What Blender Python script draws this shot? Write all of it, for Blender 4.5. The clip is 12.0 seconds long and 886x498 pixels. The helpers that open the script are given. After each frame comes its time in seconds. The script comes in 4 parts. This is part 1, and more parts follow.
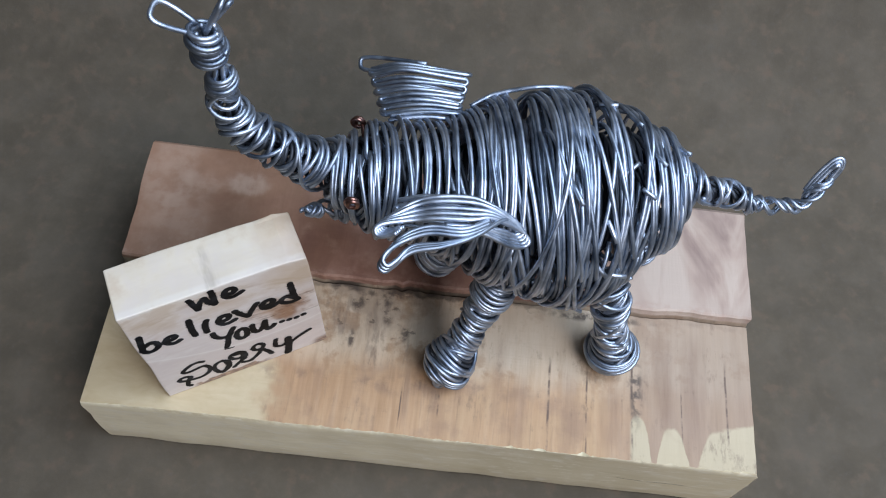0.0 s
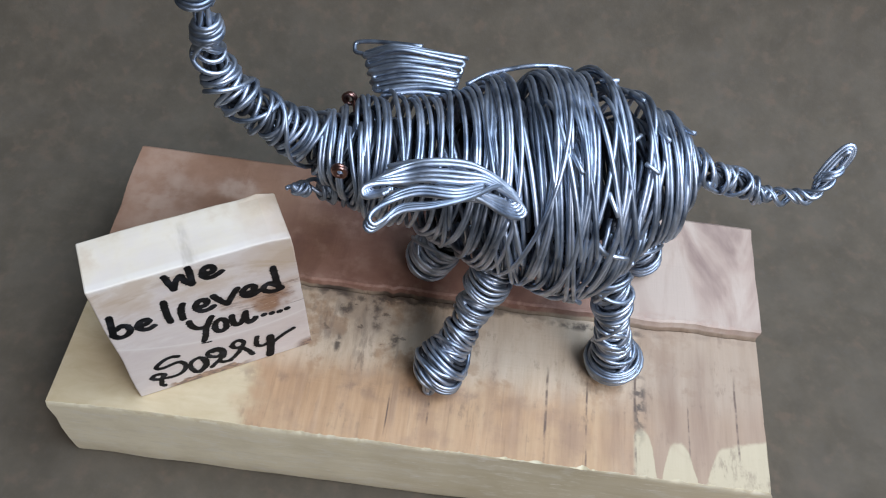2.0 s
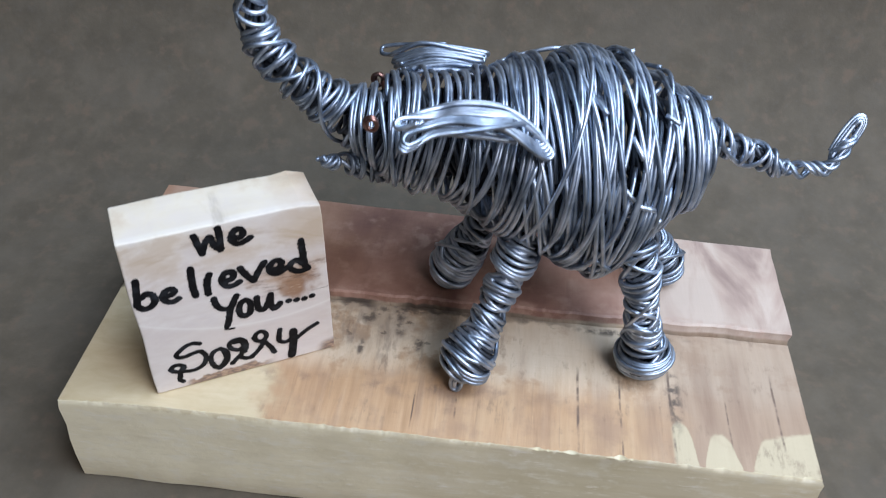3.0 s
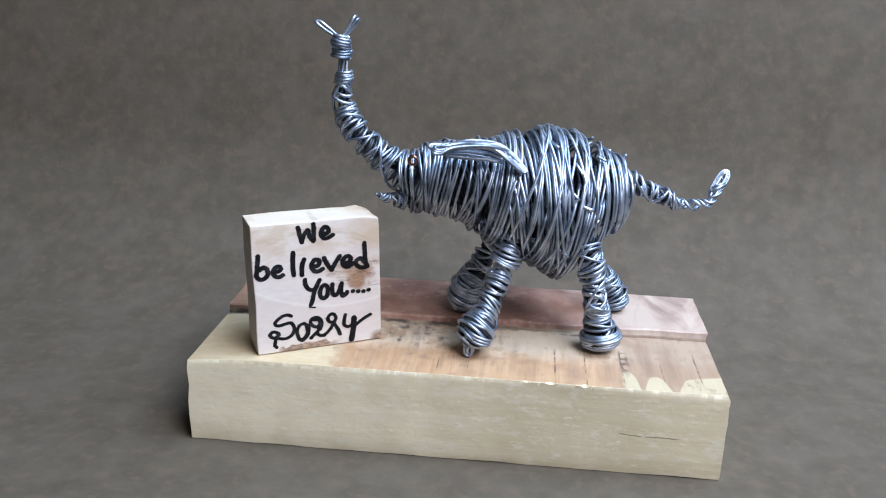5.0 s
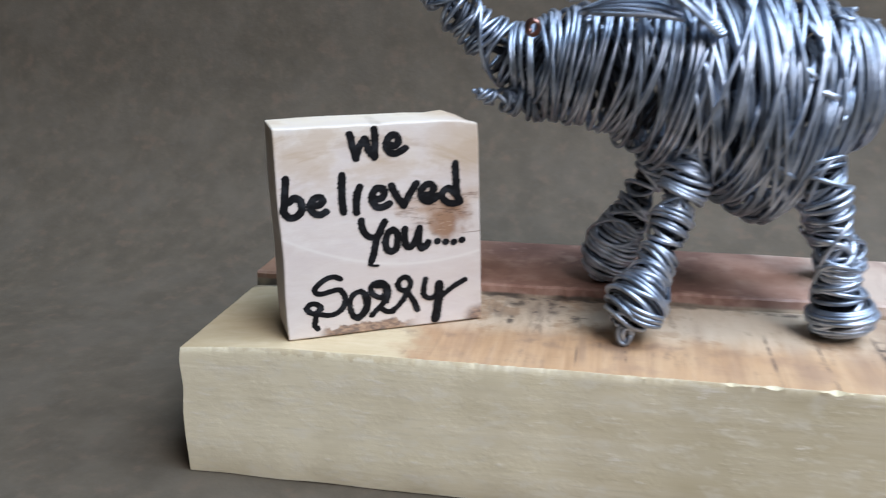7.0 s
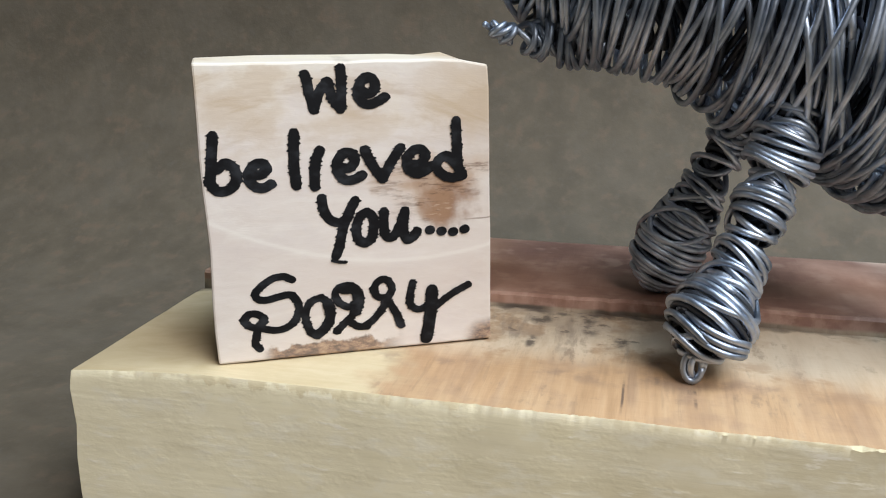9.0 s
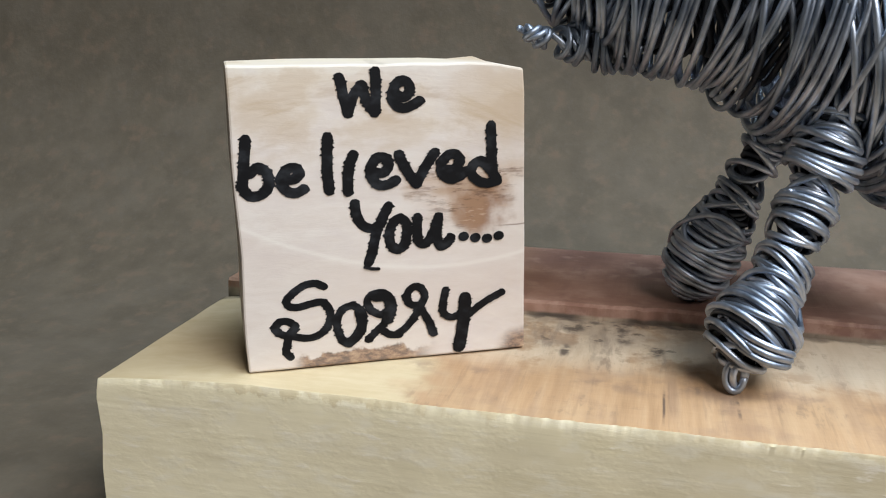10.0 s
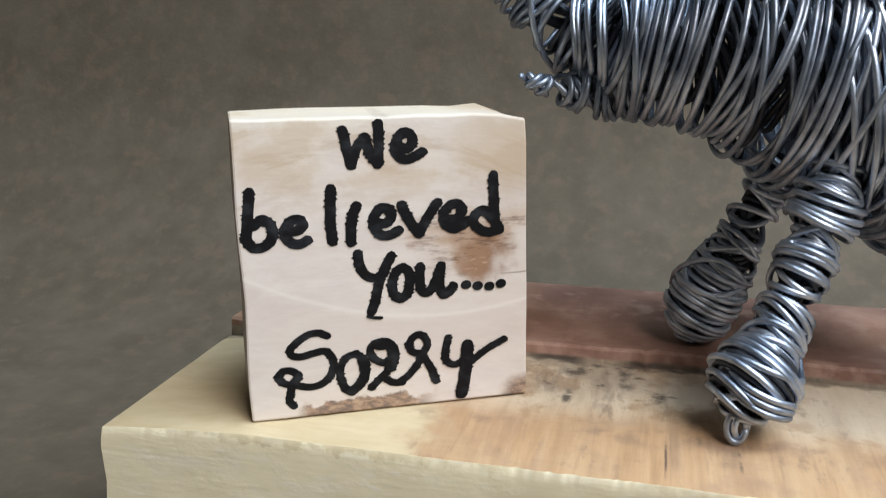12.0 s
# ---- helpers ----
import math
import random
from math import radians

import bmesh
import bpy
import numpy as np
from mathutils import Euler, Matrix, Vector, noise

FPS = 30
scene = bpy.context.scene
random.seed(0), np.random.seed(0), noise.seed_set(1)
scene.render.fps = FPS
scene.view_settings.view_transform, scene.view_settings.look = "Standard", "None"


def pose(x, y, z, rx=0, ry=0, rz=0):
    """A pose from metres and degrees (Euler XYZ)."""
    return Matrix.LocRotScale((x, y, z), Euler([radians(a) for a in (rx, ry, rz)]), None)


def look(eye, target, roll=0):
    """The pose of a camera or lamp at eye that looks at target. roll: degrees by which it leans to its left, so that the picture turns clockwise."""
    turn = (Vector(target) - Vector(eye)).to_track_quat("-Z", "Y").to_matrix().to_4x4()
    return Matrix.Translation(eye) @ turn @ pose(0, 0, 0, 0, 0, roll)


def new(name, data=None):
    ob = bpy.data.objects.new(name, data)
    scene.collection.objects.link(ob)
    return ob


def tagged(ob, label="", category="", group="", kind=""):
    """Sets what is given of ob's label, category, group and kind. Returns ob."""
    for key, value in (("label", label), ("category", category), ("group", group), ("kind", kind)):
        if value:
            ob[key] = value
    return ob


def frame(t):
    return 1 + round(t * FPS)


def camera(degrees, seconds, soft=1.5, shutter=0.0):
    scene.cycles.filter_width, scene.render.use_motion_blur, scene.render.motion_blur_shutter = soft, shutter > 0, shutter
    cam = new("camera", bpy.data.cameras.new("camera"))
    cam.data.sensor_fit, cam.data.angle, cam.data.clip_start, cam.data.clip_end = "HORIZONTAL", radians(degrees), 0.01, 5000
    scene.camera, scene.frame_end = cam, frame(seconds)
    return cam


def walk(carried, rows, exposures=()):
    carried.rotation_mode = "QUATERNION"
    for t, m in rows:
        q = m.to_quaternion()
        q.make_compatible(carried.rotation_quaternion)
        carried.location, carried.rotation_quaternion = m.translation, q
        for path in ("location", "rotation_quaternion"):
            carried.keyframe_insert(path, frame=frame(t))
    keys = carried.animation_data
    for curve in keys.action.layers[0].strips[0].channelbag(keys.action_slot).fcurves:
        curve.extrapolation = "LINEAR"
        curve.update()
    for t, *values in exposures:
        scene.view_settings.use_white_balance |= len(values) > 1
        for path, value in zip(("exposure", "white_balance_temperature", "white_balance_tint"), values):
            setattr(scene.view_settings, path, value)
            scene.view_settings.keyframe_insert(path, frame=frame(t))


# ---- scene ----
cam = camera(53.38, 12.0, soft=1.1, shutter=0.3)
PATH = [
    (0, (0.00644, -0.10853, 0.25784), (0.00080, 0.03704, -0.00442), 4.08),
    (0.5, (0.00532, -0.10843, 0.25706), (-0.00030, 0.03707, -0.00524), 4.11),
    (1, (0.00238, -0.11531, 0.25687), (-0.00353, 0.03164, -0.00461), 4.04),
    (1.2, (0.00819, -0.11594, 0.25617), (-0.00091, 0.03069, -0.00539), 3.13),
    (1.5, (0.01249, -0.11934, 0.24992), (0.00606, 0.03623, -0.00652), 4.85),
    (2, (0.01146, -0.12521, 0.23455), (0.00119, 0.04922, -0.00931), 4.19),
    (2.2, (0.01143, -0.12534, 0.22964), (-0.00137, 0.05328, -0.01105), 2.84),
    (2.5, (0.00967, -0.14169, 0.21302), (-0.00378, 0.05597, -0.01226), 2.96),
    (2.7, (0.01089, -0.15009, 0.21221), (-0.00461, 0.05481, -0.00637), 2.62),
    (3, (0.01094, -0.16641, 0.19799), (-0.00669, 0.06071, 0.00278), 2.60),
    (3.2, (0.01111, -0.17741, 0.18079), (-0.00815, 0.06113, -0.00012), 2.48),
    (4.8, (0.02356, -0.28861, 0.15865), (-0.00445, -0.00731, 0.05820), 1.67),
    (5, (0.02164, -0.30119, 0.16338), (-0.00575, -0.01809, 0.06795), 1.65),
    (5.5, (0.02226, -0.30855, 0.16432), (-0.00394, -0.02381, 0.07356), 1.69),
    (6, (0.01946, -0.30260, 0.16046), (-0.00630, -0.01768, 0.07015), 1.75),
    (6.3, (0.01864, -0.28525, 0.14829), (-0.00504, 0.00081, 0.06108), 2.00),
    (6.5, (0.01671, -0.25592, 0.13279), (-0.01066, 0.02965, 0.04504), 1.40),
    (6.8, (0.00123, -0.21920, 0.11914), (-0.03556, 0.06355, 0.02587), 0.66),
    (7, (0.00078, -0.20222, 0.10544), (-0.05508, 0.07954, 0.01887), -0.32),
    (7.2, (0.00199, -0.18747, 0.09624), (-0.06700, 0.09385, 0.01814), -0.62),
    (8.8, (-0.00193, -0.15053, 0.08527), (-0.07039, 0.13010, 0.00428), -0.05),
    (9, (-0.00284, -0.15041, 0.08613), (-0.07081, 0.13017, 0.00456), 0.05),
    (9.5, (-0.00044, -0.15109, 0.08543), (-0.06910, 0.12982, 0.00558), 0.11),
    (10, (-0.00797, -0.14932, 0.08465), (-0.07735, 0.13203, 0.00698), 0.12),
    (10.5, (-0.00833, -0.14760, 0.08470), (-0.07781, 0.13385, 0.00752), 0.12),
    (11, (-0.00811, -0.14752, 0.08463), (-0.07821, 0.13419, 0.00897), 0.08),
    (11.5, (-0.00846, -0.14756, 0.08482), (-0.07850, 0.13436, 0.00988), 0.13),
    (12, (-0.00831, -0.14838, 0.09121), (-0.07845, 0.13331, 0.01553), 0.05),
]
EXPOSURES = [(0.0, -0.21, 6250, 16), (1.5, -0.18, 6250, 16), (2.5, 0.00, 6200, 16), (3.2, 0.10, 6050, 15), (5.0, 0.41, 5950, 16), (6.0, 0.39, 6000, 16), (6.5, 0.33, 6100, 16), (7.2, 0.23, 6200, 15), (8.8, 0.31, 6800, 12), (12.0, 0.27, 6800, 12)]
walk(cam, [(t, look(eye, target, roll)) for t, eye, target, roll in PATH], EXPOSURES)

# ---- light: two unseen area lamps added at the right, inside a dull grey room ----
world = bpy.data.worlds.new("world")
scene.world = world
world.use_nodes = True
world.node_tree.nodes["Background"].inputs[0].default_value = (0.55, 0.65, 0.8, 1)
world.node_tree.nodes["Background"].inputs[1].default_value = 0.15


def area_lamp(name, eye, target, sx, sy, power, colour):
    data = bpy.data.lights.new(name, "AREA")
    data.shape, data.size, data.size_y, data.energy, data.color = "RECTANGLE", sx, sy, power, colour
    lamp = new(name, data)
    lamp.matrix_world = look(eye, target)
    return lamp


area_lamp("added_front_lamp", (0.50, -0.63, 0.79), (0, -0.03, 0.08), 0.42, 0.42, 7.2, (1.0, 0.99, 0.98))
area_lamp("added_top_lamp", (0.38, -0.06, 0.78), (0.05, 0.06, 0.05), 0.55, 0.55, 10.5, (0.69, 0.845, 1.0))


# ---- materials ----
def material(name, rough=0.5, metal=0.0):
    mat = bpy.data.materials.new(name)
    mat.use_nodes = True
    b = mat.node_tree.nodes["Principled BSDF"]
    b.inputs["Roughness"].default_value, b.inputs["Metallic"].default_value = rough, metal
    return mat, mat.node_tree, b


class Net:
    """Short hand for wiring nodes."""

    def __init__(self, tree):
        self.t = tree

    def put(self, slot, value):
        if isinstance(value, bpy.types.NodeSocket):
            self.t.links.new(value, slot)
        else:
            slot.default_value = value

    def coords(self, scale=(1, 1, 1), loc=(0, 0, 0)):
        c = self.t.nodes.new("ShaderNodeTexCoord")
        mp = self.t.nodes.new("ShaderNodeMapping")
        mp.inputs["Scale"].default_value, mp.inputs["Location"].default_value = scale, loc
        self.t.links.new(c.outputs["Object"], mp.inputs["Vector"])
        return mp.outputs[0]

    def noise(self, vec, scale, detail=4.0, rough=0.55, warp=0.0):
        n = self.t.nodes.new("ShaderNodeTexNoise")
        self.t.links.new(vec, n.inputs["Vector"])
        n.inputs["Scale"].default_value, n.inputs["Detail"].default_value = scale, detail
        n.inputs["Roughness"].default_value, n.inputs["Distortion"].default_value = rough, warp
        return n.outputs["Fac"]

    def ramp(self, fac, *stops):
        r = self.t.nodes.new("ShaderNodeValToRGB")
        self.put(r.inputs[0], fac)
        e = r.color_ramp.elements
        while len(e) < len(stops):
            e.new(0.5)
        for el, (p, c) in zip(e, stops):
            el.position = p
            el.color = (*c, 1) if isinstance(c, tuple) else (c, c, c, 1)
        return r.outputs[0]

    def span(self, value, a, b, c=0.0, d=1.0, smooth=True):
        r = self.t.nodes.new("ShaderNodeMapRange")
        r.interpolation_type = "SMOOTHSTEP" if smooth else "LINEAR"
        self.put(r.inputs[0], value)
        for i, x in enumerate((a, b, c, d)):
            r.inputs[i + 1].default_value = x
        return r.outputs[0]

    def math(self, op, a, b=0.0):
        n = self.t.nodes.new("ShaderNodeMath")
        n.operation = op
        self.put(n.inputs[0], a)
        self.put(n.inputs[1], b)
        return n.outputs[0]

    def mix(self, fac, a, b, kind="MIX"):
        n = self.t.nodes.new("ShaderNodeMix")
        n.data_type, n.blend_type = "RGBA", kind
        self.put(n.inputs[0], fac)
        for slot, c in ((n.inputs[6], a), (n.inputs[7], b)):
            self.put(slot, (*c, 1) if isinstance(c, tuple) else c)
        return n.outputs[2]

    def axes(self, vec):
        s = self.t.nodes.new("ShaderNodeSeparateXYZ")
        self.t.links.new(vec, s.inputs[0])
        return s.outputs

    def spot(self, axis_a, axis_b, a, b, ra, rb, wobble=None, amount=0.0):
        """A soft round patch about (a, b), 1 in the middle."""
        da = self.math("DIVIDE", self.math("SUBTRACT", axis_a, a), ra)
        db = self.math("DIVIDE", self.math("SUBTRACT", axis_b, b), rb)
        r = self.math("SQRT", self.math("ADD", self.math("MULTIPLY", da, da), self.math("MULTIPLY", db, db)))
        if wobble is not None:
            r = self.math("ADD", r, self.math("MULTIPLY", self.math("SUBTRACT", wobble, 0.5), amount))
        return self.span(r, 1.0, 0.35)

    def bump(self, bsdf, height, strength, distance):
        n = self.t.nodes.new("ShaderNodeBump")
        n.inputs["Strength"].default_value, n.inputs["Distance"].default_value = strength, distance
        self.t.links.new(height, n.inputs["Height"])
        self.t.links.new(n.outputs[0], bsdf.inputs["Normal"])


def steel_wire():
    mat, t, b = material("galvanised_wire", 0.3, 1.0)
    n = Net(t)
    geo = t.nodes.new("ShaderNodeNewGeometry")
    p = n.coords()
    island = geo.outputs["Random Per Island"]
    dull = n.noise(p, 160, 3)
    base = n.mix(island, (0.39, 0.455, 0.55), (0.62, 0.69, 0.80))
    base = n.mix(n.span(dull, 0.35, 0.75), base, (0.185, 0.228, 0.295))
    t.links.new(base, b.inputs["Base Color"])
    t.links.new(n.span(n.noise(p, 500, 3), 0.3, 0.75, 0.43, 0.55), b.inputs["Roughness"])
    n.bump(b, n.noise(p, 1800, 2), 0.12, 0.0002)
    return mat


# the same wire in near-black: shade between the turns, put into the colour
def shade_core_wire():
    mat, t, b = material("gap_shade_wire", 0.6, 1.0)
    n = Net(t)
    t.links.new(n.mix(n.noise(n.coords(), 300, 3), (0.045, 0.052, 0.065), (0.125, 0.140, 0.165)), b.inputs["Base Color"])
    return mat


def copper_wire():
    mat, t, b = material("copper_wire", 0.35, 1.0)
    n = Net(t)
    t.links.new(n.mix(n.noise(n.coords(), 400), (0.34, 0.185, 0.15), (0.20, 0.115, 0.095)), b.inputs["Base Color"])
    return mat


def backdrop_paper():
    mat, t, b = material("brown_board", 0.85)
    n = Net(t)
    p = n.coords()
    mottle = n.noise(p, 95, 5, 0.62)
    fibres = n.noise(n.coords((1, 1, 1), (3, 1, 2)), 420, 4, 0.7)
    base = n.ramp(mottle, (0.30, (0.073, 0.058, 0.0385)), (0.52, (0.089, 0.071, 0.0475)), (0.72, (0.106, 0.086, 0.059)))
    base = n.mix(n.span(n.noise(n.coords((1, 1, 1), (9, 4, 2)), 130, 4, 0.6), 0.45, 0.7, 0, 0.45), base, (0.064, 0.051, 0.034))
    base = n.mix(n.span(n.noise(p, 190, 3), 0.52, 0.75), base, (0.112, 0.080, 0.053))
    base = n.mix(n.span(n.noise(n.coords((1, 1, 1), (4, 7, 1)), 40, 4, 0.6), 0.42, 0.68, 0, 0.4), base, (0.110, 0.092, 0.068))
    base = n.mix(n.span(fibres, 0.5, 0.8, 0, 0.5), base, (0.096, 0.083, 0.066))
    t.links.new(base, b.inputs["Base Color"])
    n.bump(b, fibres, 0.25, 0.0004)
    return mat


def base_wood():
    """Pale yellow sapwood with an orange sawn middle, a reddish raised back half and dark saw burns."""
    mat, t, b = material("sawn_pine", 0.62)
    n = Net(t)
    p = n.coords()
    x, y, z = n.axes(p)
    wob = n.noise(p, 55, 4)
    fine = n.noise(n.coords((110, 260, 300)), 1.0, 5, 0.6, 0.5)
    saw = n.noise(n.coords((520, 35, 35)), 1.0, 4, 0.6)
    pale = n.ramp(fine, (0.3, (0.63, 0.505, 0.30)), (0.6, (0.715, 0.595, 0.385)), (0.8, (0.77, 0.66, 0.46)))
    # lighter front face with faint green-grey grain
    grain = n.noise(n.coords((12, 300, 300), (0.3, 0, 0)), 1.0, 5, 0.6, 0.6)
    face = n.ramp(grain, (0.34, (0.70, 0.62, 0.40)), (0.5, (0.755, 0.675, 0.455)), (0.66, (0.80, 0.73, 0.52)))
    face = n.mix(n.span(n.noise(n.coords((90, 900, 1100), (5, 0, 2)), 1.0, 3, 0.6), 0.60, 0.70, 0, 0.55), face, (0.82, 0.79, 0.66))
    face = n.mix(n.span(n.noise(n.coords((50, 900, 1300), (1, 0, 7)), 1.0, 3, 0.6), 0.58, 0.70, 0, 0.25), face, (0.50, 0.45, 0.28))
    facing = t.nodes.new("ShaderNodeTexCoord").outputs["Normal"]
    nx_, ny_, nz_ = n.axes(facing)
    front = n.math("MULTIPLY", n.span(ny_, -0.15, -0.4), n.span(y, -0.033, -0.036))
    # the sawn middle of the lower half: a warm strip along the front, bleached behind it
    tan = n.ramp(saw, (0.2, (0.42, 0.245, 0.12)), (0.5, (0.59, 0.365, 0.195)), (0.8, (0.69, 0.47, 0.28)))
    blotch = n.noise(p, 38, 5, 0.6)
    tan = n.mix(n.span(blotch, 0.42, 0.68, 0, 0.7), tan, (0.62, 0.42, 0.24))
    tan = n.mix(n.span(n.noise(p, 85, 5, 0.65), 0.50, 0.70, 0, 0.55), tan, (0.38, 0.235, 0.15))
    tan = n.mix(n.span(n.noise(n.coords((420, 60, 40), (4, 2, 0)), 1.0, 4), 0.55, 0.75, 0, 0.35), tan, (0.34, 0.21, 0.14))
    streaks = n.noise(n.coords((150, 16, 20), (8, 1, 0)), 1.0, 4, 0.6)
    tan = n.mix(n.span(streaks, 0.50, 0.62, 0, 0.42), tan, (0.44, 0.26, 0.14))
    tan = n.mix(n.span(n.noise(n.coords((700, 45, 40), (3, 5, 0)), 1.0, 3, 0.6), 0.62, 0.70, 0, 0.25), tan, (0.26, 0.15, 0.085))
    bleached = n.ramp(n.noise(n.coords((330, 60, 35), (2, 0, 0)), 1.0, 5, 0.65), (0.25, (0.56, 0.42, 0.285)), (0.5, (0.75, 0.615, 0.455)), (0.8, (0.83, 0.72, 0.57)))
    bleached = n.mix(n.span(n.noise(p, 70, 5, 0.65), 0.52, 0.62, 0, 0.8), bleached, (0.42, 0.26, 0.145))
    back = n.span(n.math("ADD", y, n.math("MULTIPLY", n.math("SUBTRACT", n.noise(n.coords((60, 25, 25)), 1.0, 4), 0.5), 0.018)), -0.026, -0.015)
    tan = n.mix(n.math("MULTIPLY", back, 0.85), tan, bleached)
    tan = n.mix(n.math("MULTIPLY", n.span(n.math("ADD", x, n.math("MULTIPLY", n.math("SUBTRACT", wob, 0.5), 0.03)), 0.046, 0.064), 0.75), tan, n.mix(saw, (0.31, 0.215, 0.15), (0.49, 0.37, 0.275)))
    edge_x = n.math("ADD", x, n.math("MULTIPLY", n.math("SUBTRACT", n.noise(n.coords((1, 1, 1), (5, 0, 0)), 70, 4), 0.5), 0.03))
    start = n.math("ADD", -0.040, n.math("MULTIPLY", n.math("ADD", y, 0.03), -0.35))
    mid = n.span(n.math("SUBTRACT", edge_x, start), -0.004, 0.004)
    top = n.mix(mid, pale, tan)
    # bare pale teeth at one front corner
    slip = n.math("ADD", x, n.math("MULTIPLY", n.math("SUBTRACT", wob, 0.5), 0.0030))
    limit = n.math("ADD", -0.0305, n.math("MULTIPLY", n.span(x, 0.0755, 0.0905, 0, 1, False), 0.0040))
    limit = n.math("ADD", limit, n.math("MULTIPLY", n.span(slip, 0.0785, 0.0725, 0, 1), -0.0110))
    for tc, tw, peak in ((0.0583, 0.0034, -0.0275), (0.0678, 0.0040, -0.0300)):
        hump = n.math("POWER", n.math("ABSOLUTE", n.math("DIVIDE", n.math("SUBTRACT", slip, tc), tw)), 2.6)
        limit = n.math("MAXIMUM", limit, n.math("SUBTRACT", peak, n.math("MULTIPLY", hump, 0.0085)))
    limit = n.math("ADD", limit, n.math("MULTIPLY", n.math("SUBTRACT", n.noise(p, 400, 3), 0.5), 0.0020))
    bare = n.math("MULTIPLY", n.span(n.math("SUBTRACT", limit, y), -0.0006, 0.0008), n.span(x, 0.0562, 0.0572))
    top = n.mix(n.math("MULTIPLY", bare, n.span(fine, 0.2, 0.5, 0.8, 1.0)), top, n.mix(wob, (0.60, 0.505, 0.33), (0.68, 0.585, 0.40)))
    # grey weathering along the joint
    grey = n.math("MULTIPLY", n.spot(x, y, -0.016, -0.004, 0.030, 0.013, wob, 1.4), n.span(n.noise(p, 120, 4), 0.35, 0.6))
    top = n.mix(n.math("MULTIPLY", grey, 0.5), top, (0.28, 0.22, 0.17))
    bands = n.math("MULTIPLY", n.spot(x, y, -0.004, -0.010, 0.042, 0.017, wob, 1.2), n.span(n.noise(n.coords((330, 70, 20), (5, 2, 0)), 1.0, 5, 0.7, 0.4), 0.52, 0.66))
    top = n.mix(n.math("MULTIPLY", bands, 0.55), top, (0.23, 0.175, 0.135))
    specks = n.math("MULTIPLY", n.spot(x, y, 0.000, -0.006, 0.050, 0.014, wob, 1.2), n.span(n.noise(n.coords((1, 1.6, 1), (2, 9, 0)), 210, 4, 0.6), 0.62, 0.70))
    top = n.mix(n.math("MULTIPLY", specks, 0.85), top, (0.10, 0.07, 0.05))
    light = n.spot(x, y, 0.022, -0.008, 0.035, 0.012, wob, 1.2)
    top = n.mix(n.math("MULTIPLY", light, 0.6), top, (0.66, 0.56, 0.44))
    # broad soft stains across the grain, and brown blotches where the bleached strip ends
    smear = n.noise(n.coords((260, 40, 40), (1, 3, 0)), 1.0, 4, 0.6)
    for cx, ya, yb, w, f in ((-0.0036, -0.036, -0.022, 0.0010, 0.5), (0.0037, -0.033, -0.020, 0.0014, 0.4), (0.0200, -0.034, -0.012, 0.0016, 0.35), (0.0270, -0.038, -0.020, 0.0022, 0.3),
                             (0.0400, -0.039, -0.018, 0.0030, 0.35), (0.0520, -0.038, -0.022, 0.0034, 0.4), (0.0657, -0.030, -0.008, 0.0024, 0.45), (0.0741, -0.034, -0.006, 0.0026, 0.45)):
        d = n.math("ABSOLUTE", n.math("SUBTRACT", n.math("ADD", x, n.math("MULTIPLY", n.math("SUBTRACT", wob, 0.5), 0.0030)), cx))
        stain = n.math("MULTIPLY", n.span(d, w * 1.5, w * 0.2), n.math("MULTIPLY", n.span(y, ya - 0.003, ya + 0.004), n.span(y, yb + 0.006, yb - 0.003)))
        top = n.mix(n.math("MULTIPLY", n.math("MULTIPLY", stain, n.span(smear, 0.3, 0.6, 0.4, 1.0)), f), top, (0.27, 0.16, 0.105))
    rim = n.math("ABSOLUTE", n.math("ADD", n.math("ADD", y, 0.0262), n.math("MULTIPLY", n.math("SUBTRACT", n.noise(n.coords((1, 1, 1), (8, 8, 0)), 60, 4), 0.5), 0.012)))
    rim = n.math("MULTIPLY", n.span(rim, 0.0034, 0.0004), n.math("MULTIPLY", n.math("MULTIPLY", n.span(x, -0.048, -0.042), n.span(x, 0.040, 0.015)), n.span(n.noise(n.coords((1, 1, 1), (3, 3, 5)), 130, 5, 0.65), 0.42, 0.60)))
    top = n.mix(n.math("MULTIPLY", rim, 0.55), top, (0.25, 0.155, 0.11))
    dirt = n.math("MULTIPLY", n.span(n.noise(n.coords((1, 1, 1), (9, 2, 3)), 95, 5, 0.7), 0.50, 0.66), n.span(n.noise(n.coords((620, 150, 60), (7, 1, 0)), 1.0, 4, 0.7), 0.48, 0.62))
    top = n.mix(n.math("MULTIPLY", n.math("MULTIPLY", dirt, mid), 0.55), top, (0.22, 0.145, 0.095))
    # dark saw burns across the grain
    for cx, ya, yb, w in ((0.0346, -0.040, -0.016, 0.00022), (0.0447, -0.040, -0.018, 0.00018), (0.0828, -0.033, -0.012, 0.00020), (0.0052, -0.034, -0.018, 0.00018), (0.0705, -0.033, -0.020, 0.00014),
                          (-0.0050, -0.037, -0.028, 0.00014), (0.0570, -0.040, -0.012, 0.00022)):
        d = n.math("ABSOLUTE", n.math("SUBTRACT", n.math("ADD", x, n.math("MULTIPLY", n.math("SUBTRACT", wob, 0.5), 0.0012)), cx))
        line = n.math("MULTIPLY", n.span(d, w * 2.2, w * 0.4), n.math("MULTIPLY", n.span(y, ya - 0.002, ya + 0.003), n.span(y, yb + 0.004, yb - 0.002)))
        top = n.mix(n.math("MULTIPLY", line, n.span(n.noise(n.coords((1, 1, 1), (4, 4, 0)), 210, 4, 0.65), 0.38, 0.60, 0.10, 0.95)), top, (0.13, 0.08, 0.055))
